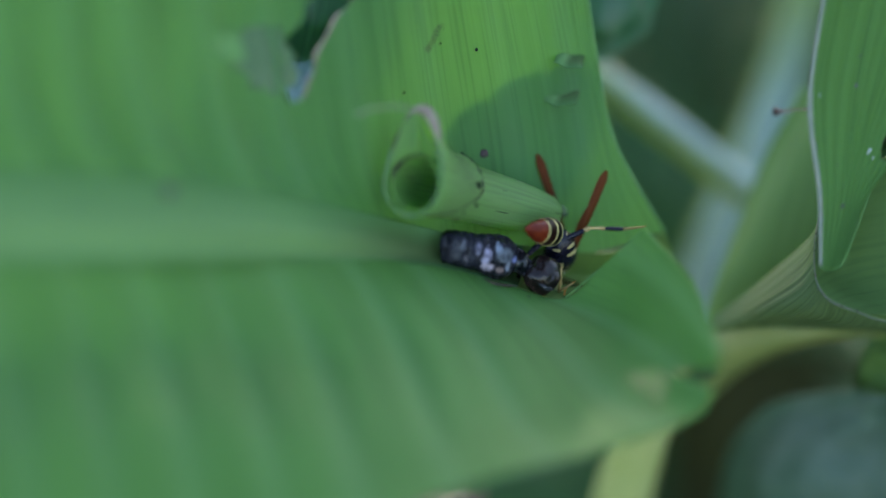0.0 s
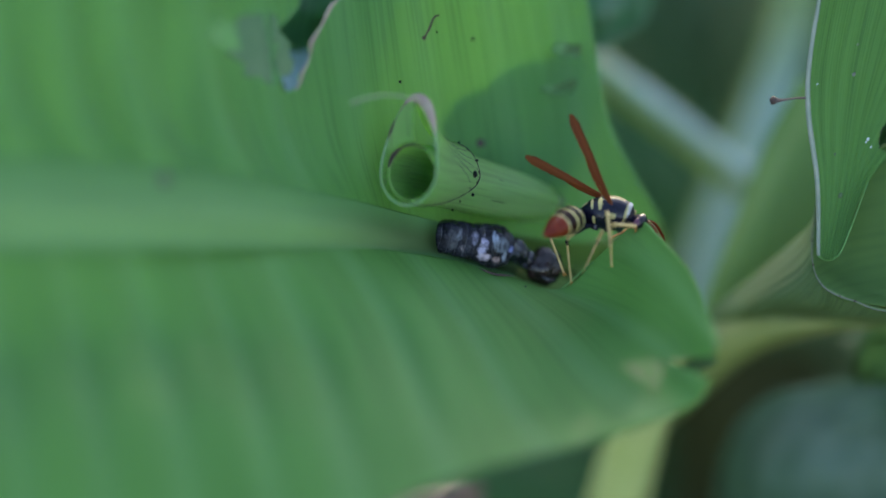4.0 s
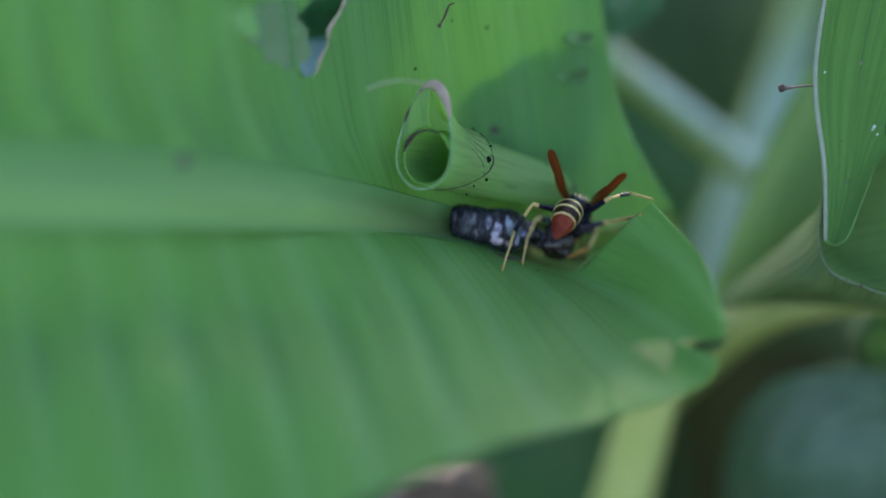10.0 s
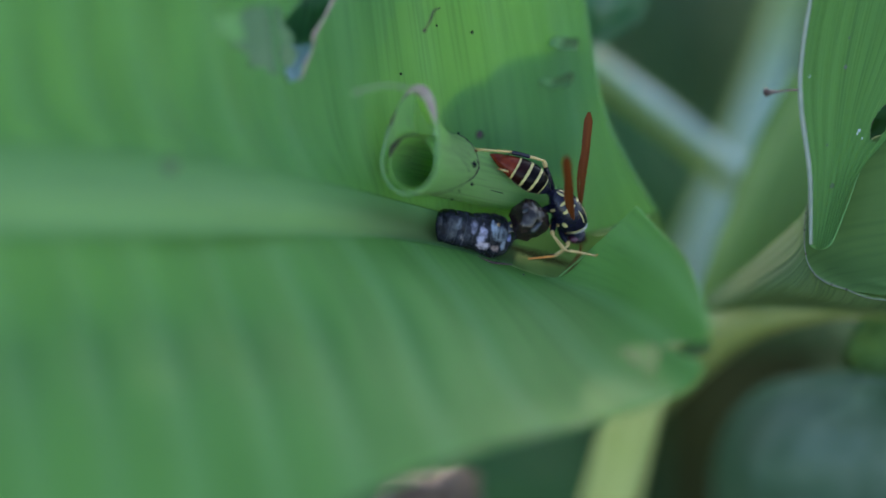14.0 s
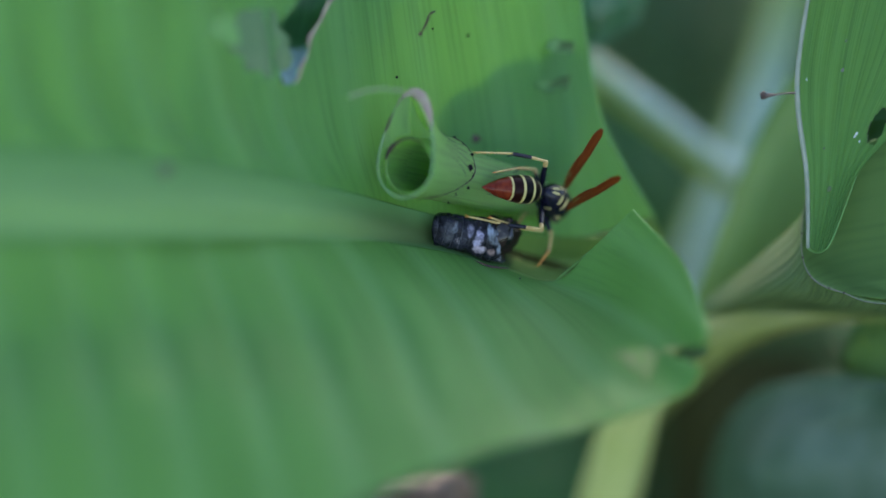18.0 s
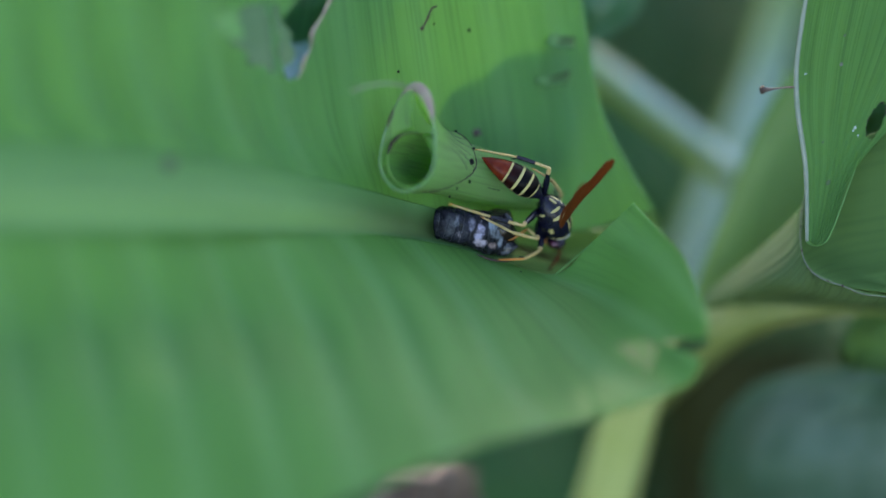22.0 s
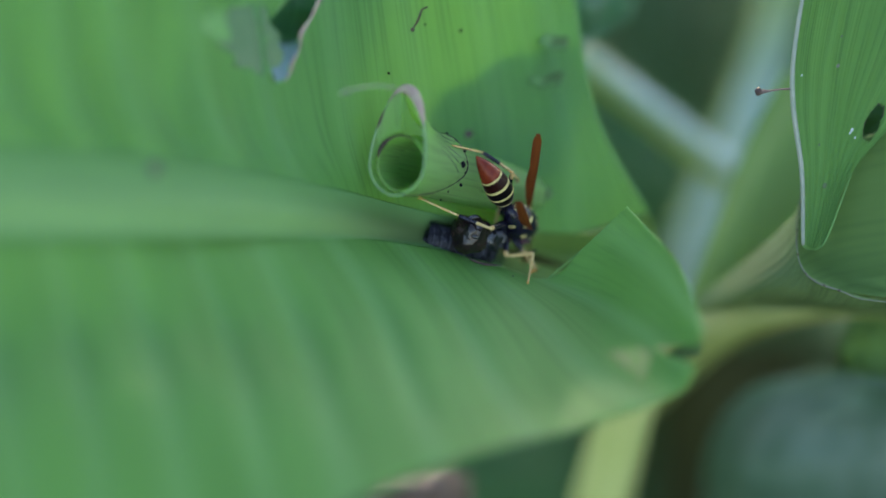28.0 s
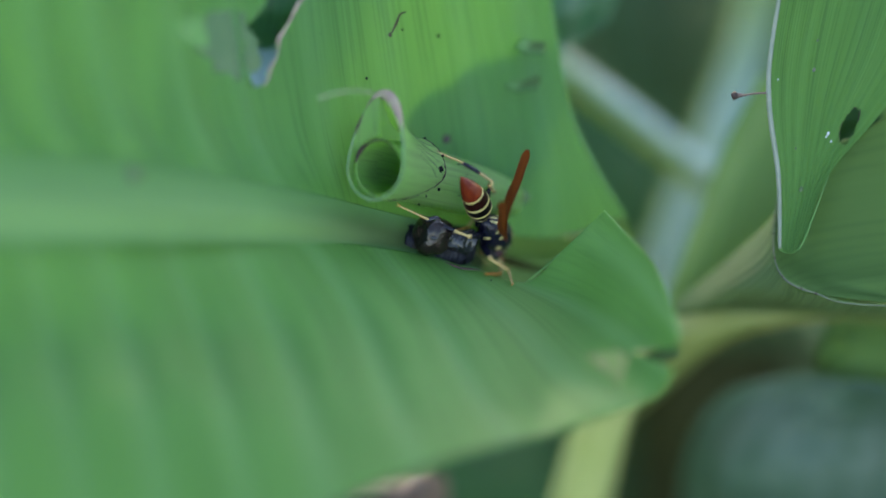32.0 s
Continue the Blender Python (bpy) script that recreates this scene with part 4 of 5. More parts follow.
simple_leaf("broad_leaf", [
    [(56.0, -59.9, -73.8), (50.5, -44.1, -55.3), (52.8, -31.8, -46.8), (58.4, -24.6, -36.9), (67.4, -22.1, -30.8)],
    [(62.7, -57.0, -46.8), (58.4, -42.5, -36.9), (61.2, -32.1, -34.5), (67.2, -26.5, -33.2), (73.6, -22.0, -28.4)],
    [(78.6, -56.4, -41.8), (75.1, -42.2, -31.9), (75.9, -31.9, -30.8), (78.6, -27.3, -28.4), (81.0, -23.2, -24.6)],
    [(104.8, -58.2, -59.1), (103.9, -44.0, -54.2), (103.3, -33.1, -51.6), (102.8, -29.3, -49.2), (101.9, -25.5, -44.2)],
], M_BROAD_SHEEN, "broad dark green leaf with a bluish waxy bloom", bump=lambda u, v: 0.6 * noise.noise(Vector((u * 4, v * 5, 1))), stand=(79.1, -38.0, -44.2))
# dark glossy leaves behind the upper blade
# unseen tops at y 96 only keep sun from coming through the tear
tear_tip, tip_at, tip_rows = simple_leaf("glossy_leaf", [
    [(-37.5, 96.0, -14.2), (-33.5, 57.5, -8.2), (-30.7, 42.2, -9.8), (-30.4, 35.6, -13.1), (-26.5, 26.8, -6.6)],
    [(-27.2, 96.0, -12.6), (-23.2, 57.3, -6.6), (-23.3, 42.0, -8.2), (-25.0, 35.6, -12.3), (-25.3, 26.8, -6.6)],
    [(-1.8, 96.0, -14.2), (-7.8, 57.5, -8.2), (-14.6, 42.2, -9.8), (-19.6, 36.6, -13.1), (-23.6, 27.9, -7.4)],
], M_DARK, "dark glossy leaf tip seen through the tear", bump=lambda u, v: 0.5 * noise.noise(Vector((u * 4, v * 7, 4))), stand=(-24.3, 53.9, -27.9))
part("sheen_tip", loft([[spline(r, f) + Vector((0, 0, 0.5)) for f in (0.72, 0.81, 0.91, 0.99)] for r in tip_rows], 30, 30, lambda u, v: 0.35 * noise.noise(Vector((u * 5, v * 5, 4))),
     lambda u, v: v > 0.35 * noise.noise(Vector((u * 3, 1.0, 2.0))) + 0.12, thick=0.2), M_TIP_SHEEN, tear_tip, "tip with a pale bluish bloom")


def scalloped_leaf():
    """An unseen thin leaf added close behind the blade for its shadow, its upper margin in three lobes."""
    cusps = ((-0.3, 22.2, -6.1), (7.0, 28.9, -8.5), (16.9, 33.8, -10.5), (23.1, 36.2, -12.1))
    foot = ((5.2, 13.5, -9.2), (15.0, 13.1, -13.8), (21.9, 16.2, -16.2), (25.0, 24.0, -14.8))
    rows = []
    for i in range(49):
        a = i / 16
        k = min(int(a), 2)
        edge = Vector(cusps[k]).lerp(Vector(cusps[k + 1]), a - k)
        out = Vector((-0.5, 0.8, 0.1)) * ((2.6, 2.9, 1.2)[k] * math.sin(math.pi * (a - k)) ** 0.6)
        low = Vector(foot[k]).lerp(Vector(foot[k + 1]), a - k)
        rows.append([edge + out, edge.lerp(low, 0.5) + out * 0.4 + Vector((0, 0, -0.4)), low])
    simple_leaf("glossy_leaf", rows, M_CASTER, "thin green scalloped leaf lying close behind the blade", 144, 40, stand=tuple(rows[24][2] + Vector((0, 0, -2))))


scalloped_leaf()
simple_leaf("glossy_leaf", [
    [(18.1, 59.9, -27.9), (18.6, 44.0, -29.5), (21.2, 38.0, -31.2), (25.1, 36.8, -31.2)],
    [(28.0, 59.7, -26.2), (28.6, 43.8, -27.9), (28.8, 40.0, -30.3), (27.1, 36.8, -31.2)],
    [(40.4, 60.1, -29.5), (36.2, 44.1, -31.2), (33.9, 40.6, -31.2), (28.8, 37.4, -31.2)],
], M_DARK, "dark glossy leaf behind the big leaf's corner", bump=lambda u, v: 0.6 * noise.noise(Vector((u * 4, v * 5, 9))), stand=(29.3, 56.2, -49.2))
for rows, mat, label, stand in (
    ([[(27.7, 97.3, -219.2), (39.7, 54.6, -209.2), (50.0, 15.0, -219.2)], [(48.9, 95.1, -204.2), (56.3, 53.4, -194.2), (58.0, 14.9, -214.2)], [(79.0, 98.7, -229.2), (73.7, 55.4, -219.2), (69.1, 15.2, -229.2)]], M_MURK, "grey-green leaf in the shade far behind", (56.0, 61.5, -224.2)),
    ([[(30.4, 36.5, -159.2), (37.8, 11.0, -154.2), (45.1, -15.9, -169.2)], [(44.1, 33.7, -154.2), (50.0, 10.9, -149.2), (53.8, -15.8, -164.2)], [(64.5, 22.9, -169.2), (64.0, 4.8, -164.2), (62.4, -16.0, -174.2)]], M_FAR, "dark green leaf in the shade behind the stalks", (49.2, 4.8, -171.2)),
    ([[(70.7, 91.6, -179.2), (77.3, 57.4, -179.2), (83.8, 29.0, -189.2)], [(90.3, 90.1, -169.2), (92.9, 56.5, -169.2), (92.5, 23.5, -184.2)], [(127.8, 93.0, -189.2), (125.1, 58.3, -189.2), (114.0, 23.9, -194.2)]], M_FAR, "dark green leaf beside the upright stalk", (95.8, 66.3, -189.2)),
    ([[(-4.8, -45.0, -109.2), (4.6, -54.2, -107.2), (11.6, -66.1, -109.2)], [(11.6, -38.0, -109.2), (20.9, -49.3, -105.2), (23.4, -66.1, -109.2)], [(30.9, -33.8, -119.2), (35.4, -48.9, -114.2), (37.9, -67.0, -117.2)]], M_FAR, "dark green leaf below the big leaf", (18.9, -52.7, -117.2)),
    # dark sheet added behind the slit, its colour standing in for shade
    ([[(2.1, 4.9, -67.2), (4.3, -1.6, -67.2), (5.4, -11.4, -67.2)], [(14.0, 4.9, -65.2), (15.1, -1.6, -65.2), (16.2, -11.3, -65.2)], [(28.2, 4.9, -67.2), (27.1, -1.6, -67.2), (26.0, -11.4, -67.2)]], M_SHADE, "blackish leaf in the dark under the fold", (15.2, -3.8, -69.2)),
    ([[(70.1, 26.8, -11.5), (71.1, 21.4, -11.5), (72.2, 16.1, -12.3)], [(75.0, 27.2, -10.7), (75.3, 21.4, -10.7), (75.2, 15.6, -11.5)], [(80.8, 27.7, -11.5), (80.6, 21.4, -11.5), (79.0, 16.1, -12.3)]], M_FAR, "dark bluish green leaf close behind the bitten leaf", (76.7, 19.0, -13.1)),
    ([[(72.7, -22.9, -32.8), (73.2, -16.7, -31.2), (75.9, -11.8, -30.3)], [(77.0, -23.8, -31.2), (78.8, -16.7, -29.5), (80.8, -11.2, -29.5)], [(93.5, -24.9, -32.8), (92.2, -17.7, -31.2), (91.0, -10.6, -30.3)]], M_INNER, "green leaf behind the broad leaf", (83.6, -20.9, -34.4)),
    ([[(44.3, -25.1, -139.2), (46.7, -42.3, -139.2), (46.7, -64.5, -139.2)], [(56.1, -20.0, -134.2), (58.3, -39.3, -131.2), (57.6, -64.3, -137.2)], [(96.6, -15.6, -159.2), (75.0, -40.5, -149.2), (67.5, -65.5, -149.2)]], M_SHADE, "blackish leaf in deep shade below", (60.0, -45.5, -149.2)),
):
    simple_leaf("shaded_leaf", rows, mat, label, 40, 30, bump=lambda u, v: 2.0 * noise.noise(Vector((u * 3, v * 4, 2))), stand=stand, group="shaded leaves")


def litter_leaf():
    rows = [
        [(-15.0, -47.7, -36.8), (-11.2, -40.1, -31.4), (-6.2, -38.7, -36.8)],
        [(-8.1, -47.8, -26.2), (-5.1, -40.8, -21.1), (-1.1, -38.9, -31.4)],
        [(-0.0, -49.3, -31.4), (2.0, -42.5, -23.7), (4.1, -39.5, -34.2)],
        [(8.3, -51.8, -47.4), (7.0, -46.1, -41.9), (6.4, -41.9, -47.4)],
    ]
    simple_leaf("dry_leaf", rows, M_DRY, "crumpled brown dry leaf under the big leaf", 40, 30, bump=lambda u, v: 1.6 * noise.noise(Vector((u * 6, v * 6, 7))), stand=(-2.1, -46.6, -47.4))


litter_leaf()


def undergrowth():
    """Low leaves all over the soil, too many to count."""
    rnd = random.Random(11)
    verts, faces, uvs = [], [], []
    for _ in range(1500):
        r = 0.12 + 2.6 * rnd.random() ** 1.6
        a = rnd.uniform(0, 2 * math.pi)
        z = rnd.uniform(0.01, 0.16)
        m = Matrix.Translation((r * math.cos(a), 0.85 + r * math.sin(a), z)) @ Euler((rnd.uniform(-0.7, 0.7), rnd.uniform(-0.7, 0.7), rnd.uniform(0, 6.3))).to_matrix().to_4x4()
        l, w = rnd.uniform(0.06, 0.14), rnd.uniform(0.015, 0.035)
        k = len(verts)
        for i in range(5):
            f = i / 4
            half = w * math.sin(math.pi * (0.08 + 0.9 * f)) ** 0.8
            for s in (-1, 0, 1):
                verts.append(m @ Vector((l * (f - 0.5), half * s, -0.25 * l * (f - 0.4) ** 2 + 0.3 * half * abs(s))))
                uvs.append((0.5 + 0.5 * s, f))
        for i in range(4):
            for s in (0, 1):
                q = k + i * 3 + s
                faces.append((q, q + 3, q + 4, q + 1))
    me = bpy.data.meshes.new("undergrowth")
    me.from_pydata([tuple(v) for v in verts], [], faces)
    layer = me.uv_layers.new(name="UVMap")
    for loop in me.loops:
        layer.data[loop.index].uv = uvs[loop.vertex_index]
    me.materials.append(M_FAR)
    tagged(new("undergrowth", me), "low dark green leaves over the soil", "plants", kind="stuff")


undergrowth()


# ---- the wasp ----
TIMES = (0, 1, 2, 3, 6, 7, 8, 9, 10, 11, 12, 13, 14, 17, 18, 19, 20, 21, 22, 23, 24, 25, 28, 29, 30, 31, 32)
BASE = (
    (18.4, 6.2, -7.2), (22.8, 7.8, -7.7), (23.2, 6.9, 2.5), (22.5, 7.2, 3.8), (22.9, 7.0, 3.3), (20.9, 6.8, 6.5), (21.5, 8.4, 4.7), (20.3, 9.0, 2.0), (19.6, 6.7, 0.9), (19.5, 5.8, -0.3), (18.4, 9.8, -1.3), (18.1, 10.7, -1.3), (18.1, 9.4, -1.9), (17.5, 8.1, -2.4), (17.5, 10.2, -2.2), (17.2, 10.4, -2.2), (16.4, 9.7, -2.3), (15.5, 8.5, -2.2), (17.0, 8.1, -0.6), (14.3, 4.6, -0.9), (16.3, 6.3, -1.5), (17.2, 5.1, -1.8), (12.3, 6.6, -0.5), (12.5, 5.9, -1.0), (11.9, 5.5, -1.0), (12.4, 5.7, -1.0), (11.9, 5.4, -1.0),
)
TAIL = (
    (-0.42, 0.04, 0.91), (-0.22, 0.07, 0.97), (-0.70, -0.71, 0.06), (-0.65, -0.38, 0.66), (0.06, 0.33, 0.94), (-0.04, 0.22, 0.97), (-0.47, -0.00, 0.88), (-0.15, -0.33, 0.93), (-0.29, -0.43, 0.85), (-0.64, -0.26, 0.73), (-0.82, -0.22, 0.53), (-0.95, -0.22, 0.20), (-0.81, 0.55, 0.20), (-0.84, -0.20, 0.51), (-0.82, 0.06, 0.57), (-0.90, 0.05, 0.44), (-0.89, -0.01, 0.45), (-0.89, 0.05, 0.46), (-0.79, 0.57, 0.22), (-0.62, 0.70, 0.36), (-0.63, 0.55, 0.55), (-0.65, 0.53, 0.55), (-0.36, 0.73, 0.58), (-0.29, 0.65, 0.70), (-0.31, 0.61, 0.73), (-0.31, 0.62, 0.72), (-0.24, 0.60, 0.76),
)
FORE = (
    (-0.05, -0.71, -0.71), (0.45, -0.40, -0.80), (0.93, 0.35, 0.10), (0.90, 0.15, 0.40), (-0.10, -0.60, -0.80), (0.05, -0.65, -0.75), (0.31, -0.62, -0.72), (0.02, -0.51, -0.86), (0.05, -0.47, -0.88), (0.35, -0.61, -0.71), (0.76, -0.41, -0.51), (0.76, -0.41, -0.51), (0.51, -0.76, -0.41), (0.35, -0.40, -0.85), (0.25, -0.35, -0.90), (0.25, -0.30, -0.92), (0.22, -0.26, -0.94), (0.31, -0.25, -0.92), (0.31, -0.77, -0.56), (0.15, -0.77, -0.62), (0.31, -0.56, -0.77), (0.26, -0.51, -0.82), (0.35, -0.45, -0.82), (0.35, -0.45, -0.82), (0.35, -0.45, -0.82), (0.33, -0.45, -0.83), (0.33, -0.45, -0.83),
)
BACK = (
    (1.00, -0.04, -0.04), (0.57, 0.81, -0.08), (-0.36, 0.93, 0.10), (-0.30, 0.89, 0.34), (-0.62, 0.66, -0.42), (0.67, 0.58, -0.46), (0.92, 0.39, 0.06), (0.08, 0.86, -0.50), (0.27, 0.86, -0.44), (0.93, 0.33, 0.18), (0.65, 0.48, 0.59), (0.65, 0.48, 0.59), (0.76, 0.17, 0.63), (0.94, 0.18, 0.30), (0.97, 0.15, 0.21), (0.97, 0.13, 0.22), (0.97, 0.08, 0.21), (0.95, 0.13, 0.28), (0.89, 0.02, 0.46), (0.92, -0.11, 0.37), (0.95, 0.10, 0.31), (0.97, 0.11, 0.23), (0.93, 0.23, 0.27), (0.93, 0.23, 0.27), (0.93, 0.23, 0.27), (0.94, 0.22, 0.26), (0.94, 0.22, 0.26),
)
WINGL = (
    (-0.32, 0.95, 0.04), (-0.74, 0.67, 0.04), (-0.78, 0.63, 0.04), (-0.92, 0.39, 0.04), (-0.69, 0.62, 0.37), (-0.35, 0.94, 0.04), (-0.16, 0.99, 0.04), (-0.30, 0.74, 0.61), (-0.23, 0.55, 0.80), (-0.20, 0.94, 0.26), (-0.53, 0.84, 0.04), (-0.54, 0.84, 0.04), (0.08, 0.96, 0.26), (0.02, 0.76, 0.65), (0.37, 0.63, 0.69), (0.32, 0.59, 0.74), (0.23, 0.50, 0.83), (0.23, 0.47, 0.85), (0.45, 0.55, 0.71), (0.37, 0.44, 0.82), (0.40, 0.51, 0.76), (0.41, 0.39, 0.83), (0.08, 0.78, 0.62), (0.21, 0.78, 0.59), (0.09, 0.81, 0.58), (0.19, 0.74, 0.64), (0.23, 0.74, 0.63),
)
WINGR = (
    (0.38, 0.92, 0.04), (-0.19, 0.98, 0.04), (-0.76, 0.65, 0.04), (-0.55, 0.83, 0.04), (0.05, 1.00, 0.04), (0.51, 0.86, 0.04), (0.32, 0.78, 0.54), (0.40, 0.43, 0.81), (0.33, 0.36, 0.87), (0.19, 0.70, 0.69), (-0.28, 0.57, 0.77), (-0.32, 0.39, 0.86), (-0.10, 0.63, 0.77), (0.51, 0.42, 0.76), (0.53, 0.33, 0.78), (0.48, 0.18, 0.86), (0.42, 0.09, 0.90), (0.21, -0.08, 0.98), (0.23, 0.43, 0.87), (0.03, -0.01, 1.00), (0.34, 0.21, 0.92), (0.28, 0.22, 0.94), (-0.16, 0.28, 0.95), (-0.14, 0.36, 0.92), (-0.19, 0.32, 0.93), (-0.09, 0.33, 0.94), (-0.06, 0.40, 0.92),
)
HINDL = (
    (10.1, -5.9, -2.2), (9.6, -4.3, -2.7), (18.9, -1.0, 0.0), (21.9, -3.5, -1.2), (18.6, -4.6, 2.0), (6.5, -2.1, 3.0), (7.0, -4.2, 4.0), (7.1, -4.3, 4.0), (7.5, -4.1, 4.0), (2.2, -0.2, 4.0), (5.7, 15.8, 5.0), (5.8, 15.9, 5.0), (5.6, 16.5, 5.0), (5.6, 15.8, 5.0), (5.9, 16.6, 5.0), (6.0, 16.3, 5.0), (5.9, 15.7, 5.0), (6.0, 15.6, 5.0), (6.0, 16.1, 5.0), (5.3, 16.2, 5.0), (6.6, 15.7, 5.0), (6.7, 15.7, 5.0), (3.4, 17.2, 5.0), (3.3, 17.5, 5.0), (3.3, 17.3, 5.0), (3.3, 17.3, 5.0), (3.4, 17.3, 5.0),
)
HINDR = (
    (32.7, 7.2, -2.2), (32.6, 7.1, -2.7), (17.5, -4.7, 2.0), (15.2, -5.7, 4.0), (32.4, 7.6, 8.0), (32.2, 7.7, 8.0), (31.8, 7.1, 8.0), (32.1, 6.9, 7.0), (32.3, 7.5, 5.9), (28.7, 2.5, 4.7), (28.9, 3.4, 3.7), (28.0, 2.3, 3.7), (9.1, 4.0, 3.1), (9.9, 4.1, 2.6), (3.9, 6.1, 2.8), (0.9, 6.9, 2.8), (1.0, 7.2, 2.7), (0.7, 7.2, 2.8), (0.8, 7.1, 4.0), (-1.9, 8.1, 4.0), (-2.2, 8.0, 3.5), (-2.1, 8.0, 3.2), (-2.2, 8.6, 2.7), (-1.7, 8.3, 2.2), (-1.7, 8.2, 2.2), (-2.1, 8.4, 2.2), (-2.5, 8.3, 2.2),
)
MIDL = (
    (6.9, -1.9, -3.2), (21.1, -1.4, -3.7), (26.5, 0.8, -2.0), (25.2, -1.1, -2.0), (17.0, -4.7, 0.0), (11.1, -3.2, 3.0), (11.2, -3.2, 3.0), (10.8, -3.4, 3.0), (10.8, -3.2, 3.0), (10.3, 6.0, 0.0), (10.5, 11.7, 2.0), (9.3, 12.2, 2.0), (9.4, 13.3, 2.0), (9.0, 12.9, 2.0), (9.2, 13.4, 2.0), (9.1, 12.9, 2.0), (9.8, 12.2, 2.0), (9.8, 11.6, 2.0), (15.6, 12.9, 2.0), (16.6, 5.7, -4.0), (16.6, 5.3, -4.0), (17.1, 4.3, -4.0), (13.1, 12.9, 2.0), (13.3, 12.1, 2.0), (13.2, 11.1, 2.0), (13.4, 11.5, 2.0), (13.1, 11.3, 2.0),
)
MIDR = (
    (21.0, -2.2, -3.2), (29.6, 3.8, -3.7), (29.7, 4.1, 6.5), (26.1, -3.3, 7.8), (30.7, 5.6, 5.0), (31.0, 5.6, 5.0), (29.0, 3.4, 3.0), (29.6, 3.3, 3.0), (30.5, 4.9, 4.9), (25.2, -1.4, 2.0), (25.4, -1.5, 2.7), (25.3, -1.2, 2.7), (25.6, -1.2, 2.1), (25.3, -1.3, 1.6), (8.4, 5.8, 1.8), (8.2, 4.8, 1.8), (9.1, 2.9, 1.7), (11.5, 2.8, 1.8), (7.0, 4.7, 3.0), (12.7, -3.5, 3.1), (7.5, -3.8, 2.5), (6.7, 0.4, 2.2), (15.9, -5.4, 1.7), (16.3, -5.7, 1.2), (17.0, -5.3, 1.2), (17.1, -5.3, 1.2), (17.0, -5.1, 1.2),
)
FRONTL = (
    (14.9, -5.3, -5.2), (21.6, -2.9, -5.7), (32.6, 6.4, 4.0), (31.2, 5.5, 5.8), (17.2, -1.4, -3.0), (13.2, 4.3, -1.5), (16.9, -2.8, 0.0), (18.6, 0.5, -4.0), (13.0, 8.1, -7.1), (17.0, -3.5, -2.0), (20.5, -0.1, 0.0), (21.8, 0.9, 0.0), (15.7, 3.3, 0.1), (10.9, 3.5, -0.4), (10.6, 2.5, -0.2), (11.8, 4.8, -0.2), (11.5, 4.4, -0.3), (9.2, 3.8, -0.2), (11.8, 1.0, 0.0), (10.0, -1.1, 1.1), (11.6, -1.4, 0.5), (10.7, 2.3, 0.2), (7.9, 2.5, -0.3), (8.1, 2.4, -0.8), (7.2, 3.0, -0.8), (6.8, 3.0, -0.8), (6.9, 3.7, -0.8),
)
FRONTR = (
    (19.7, -3.6, -5.2), (27.3, 1.3, -5.7), (34.6, 6.8, 4.5), (32.3, 5.0, 5.8), (28.7, 2.8, 0.0), (19.6, -4.2, 0.0), (17.9, -2.5, 0.0), (21.5, -0.5, -4.0), (18.9, -2.2, -3.0), (15.7, -4.7, 0.0), (15.2, 3.2, 0.7), (18.5, 2.3, 0.7), (14.5, -1.7, 0.1), (15.7, -0.3, -0.4), (16.6, -2.2, -2.0), (17.5, -1.4, -2.0), (17.8, 0.1, -2.0), (14.7, -0.8, -2.0), (9.9, -2.4, 1.4), (13.4, -4.3, 1.1), (13.0, -3.3, 0.5), (15.5, -5.0, 0.2), (16.5, -3.8, -0.3), (14.8, -4.4, -0.8), (15.5, -4.3, -0.8), (15.9, -3.8, -0.8), (12.8, -3.4, -0.8),
)
PREY = (
    (15.8, -1.2, -4.0), (16.8, -1.0, -4.0), (16.1, -0.9, -5.0), (16.4, -1.2, -5.0), (17.2, -1.9, -5.0), (17.5, -1.4, -5.0), (15.2, 0.1, -5.0), (16.3, 0.7, -5.0), (16.8, 0.2, -5.0), (15.2, -0.2, -5.0), (16.7, 3.4, 0.0), (16.3, 5.3, 2.0), (14.7, 4.8, 0.0), (11.9, 3.0, -2.0), (10.6, 3.3, -2.0), (10.5, 3.4, -2.0), (10.4, 3.3, -2.0), (9.0, 2.1, -2.0), (9.5, 3.4, -2.0), (10.2, 3.2, -1.6), (10.0, 3.9, -0.2), (10.0, 4.5, 0.4), (6.0, 2.8, 1.2), (3.5, 3.3, 1.6), (3.2, 3.3, 1.6), (3.2, 3.4, 1.6), (3.3, 3.3, 1.6),
)
KNEEL = (
    (12.5, 1.6, -2.2), (16.7, 5.2, -2.7), (19.2, 3.2, 4.0), (21.2, 3.6, 4.0), (18.3, 4.7, 4.0), (11.1, 3.3, 4.0), (11.6, 1.9, 4.0), (11.9, 7.1, 4.0), (12.4, 6.6, 4.0), (8.8, 4.1, 4.0), (16.1, 14.4, 4.0), (16.0, 15.5, 4.0), (16.7, 14.7, 4.0), (17.2, 13.1, 4.0), (17.7, 15.2, 4.0), (18.0, 14.9, 4.0), (17.7, 13.5, 4.0), (17.3, 12.5, 4.0), (18.1, 13.0, 4.0), (17.1, 9.5, 4.0), (18.0, 10.9, 4.0), (18.1, 11.2, 4.0), (13.2, 12.8, 4.0), (13.1, 12.0, 4.0), (13.5, 11.6, 4.0), (13.5, 11.7, 4.0), (13.5, 12.0, 4.0),
)
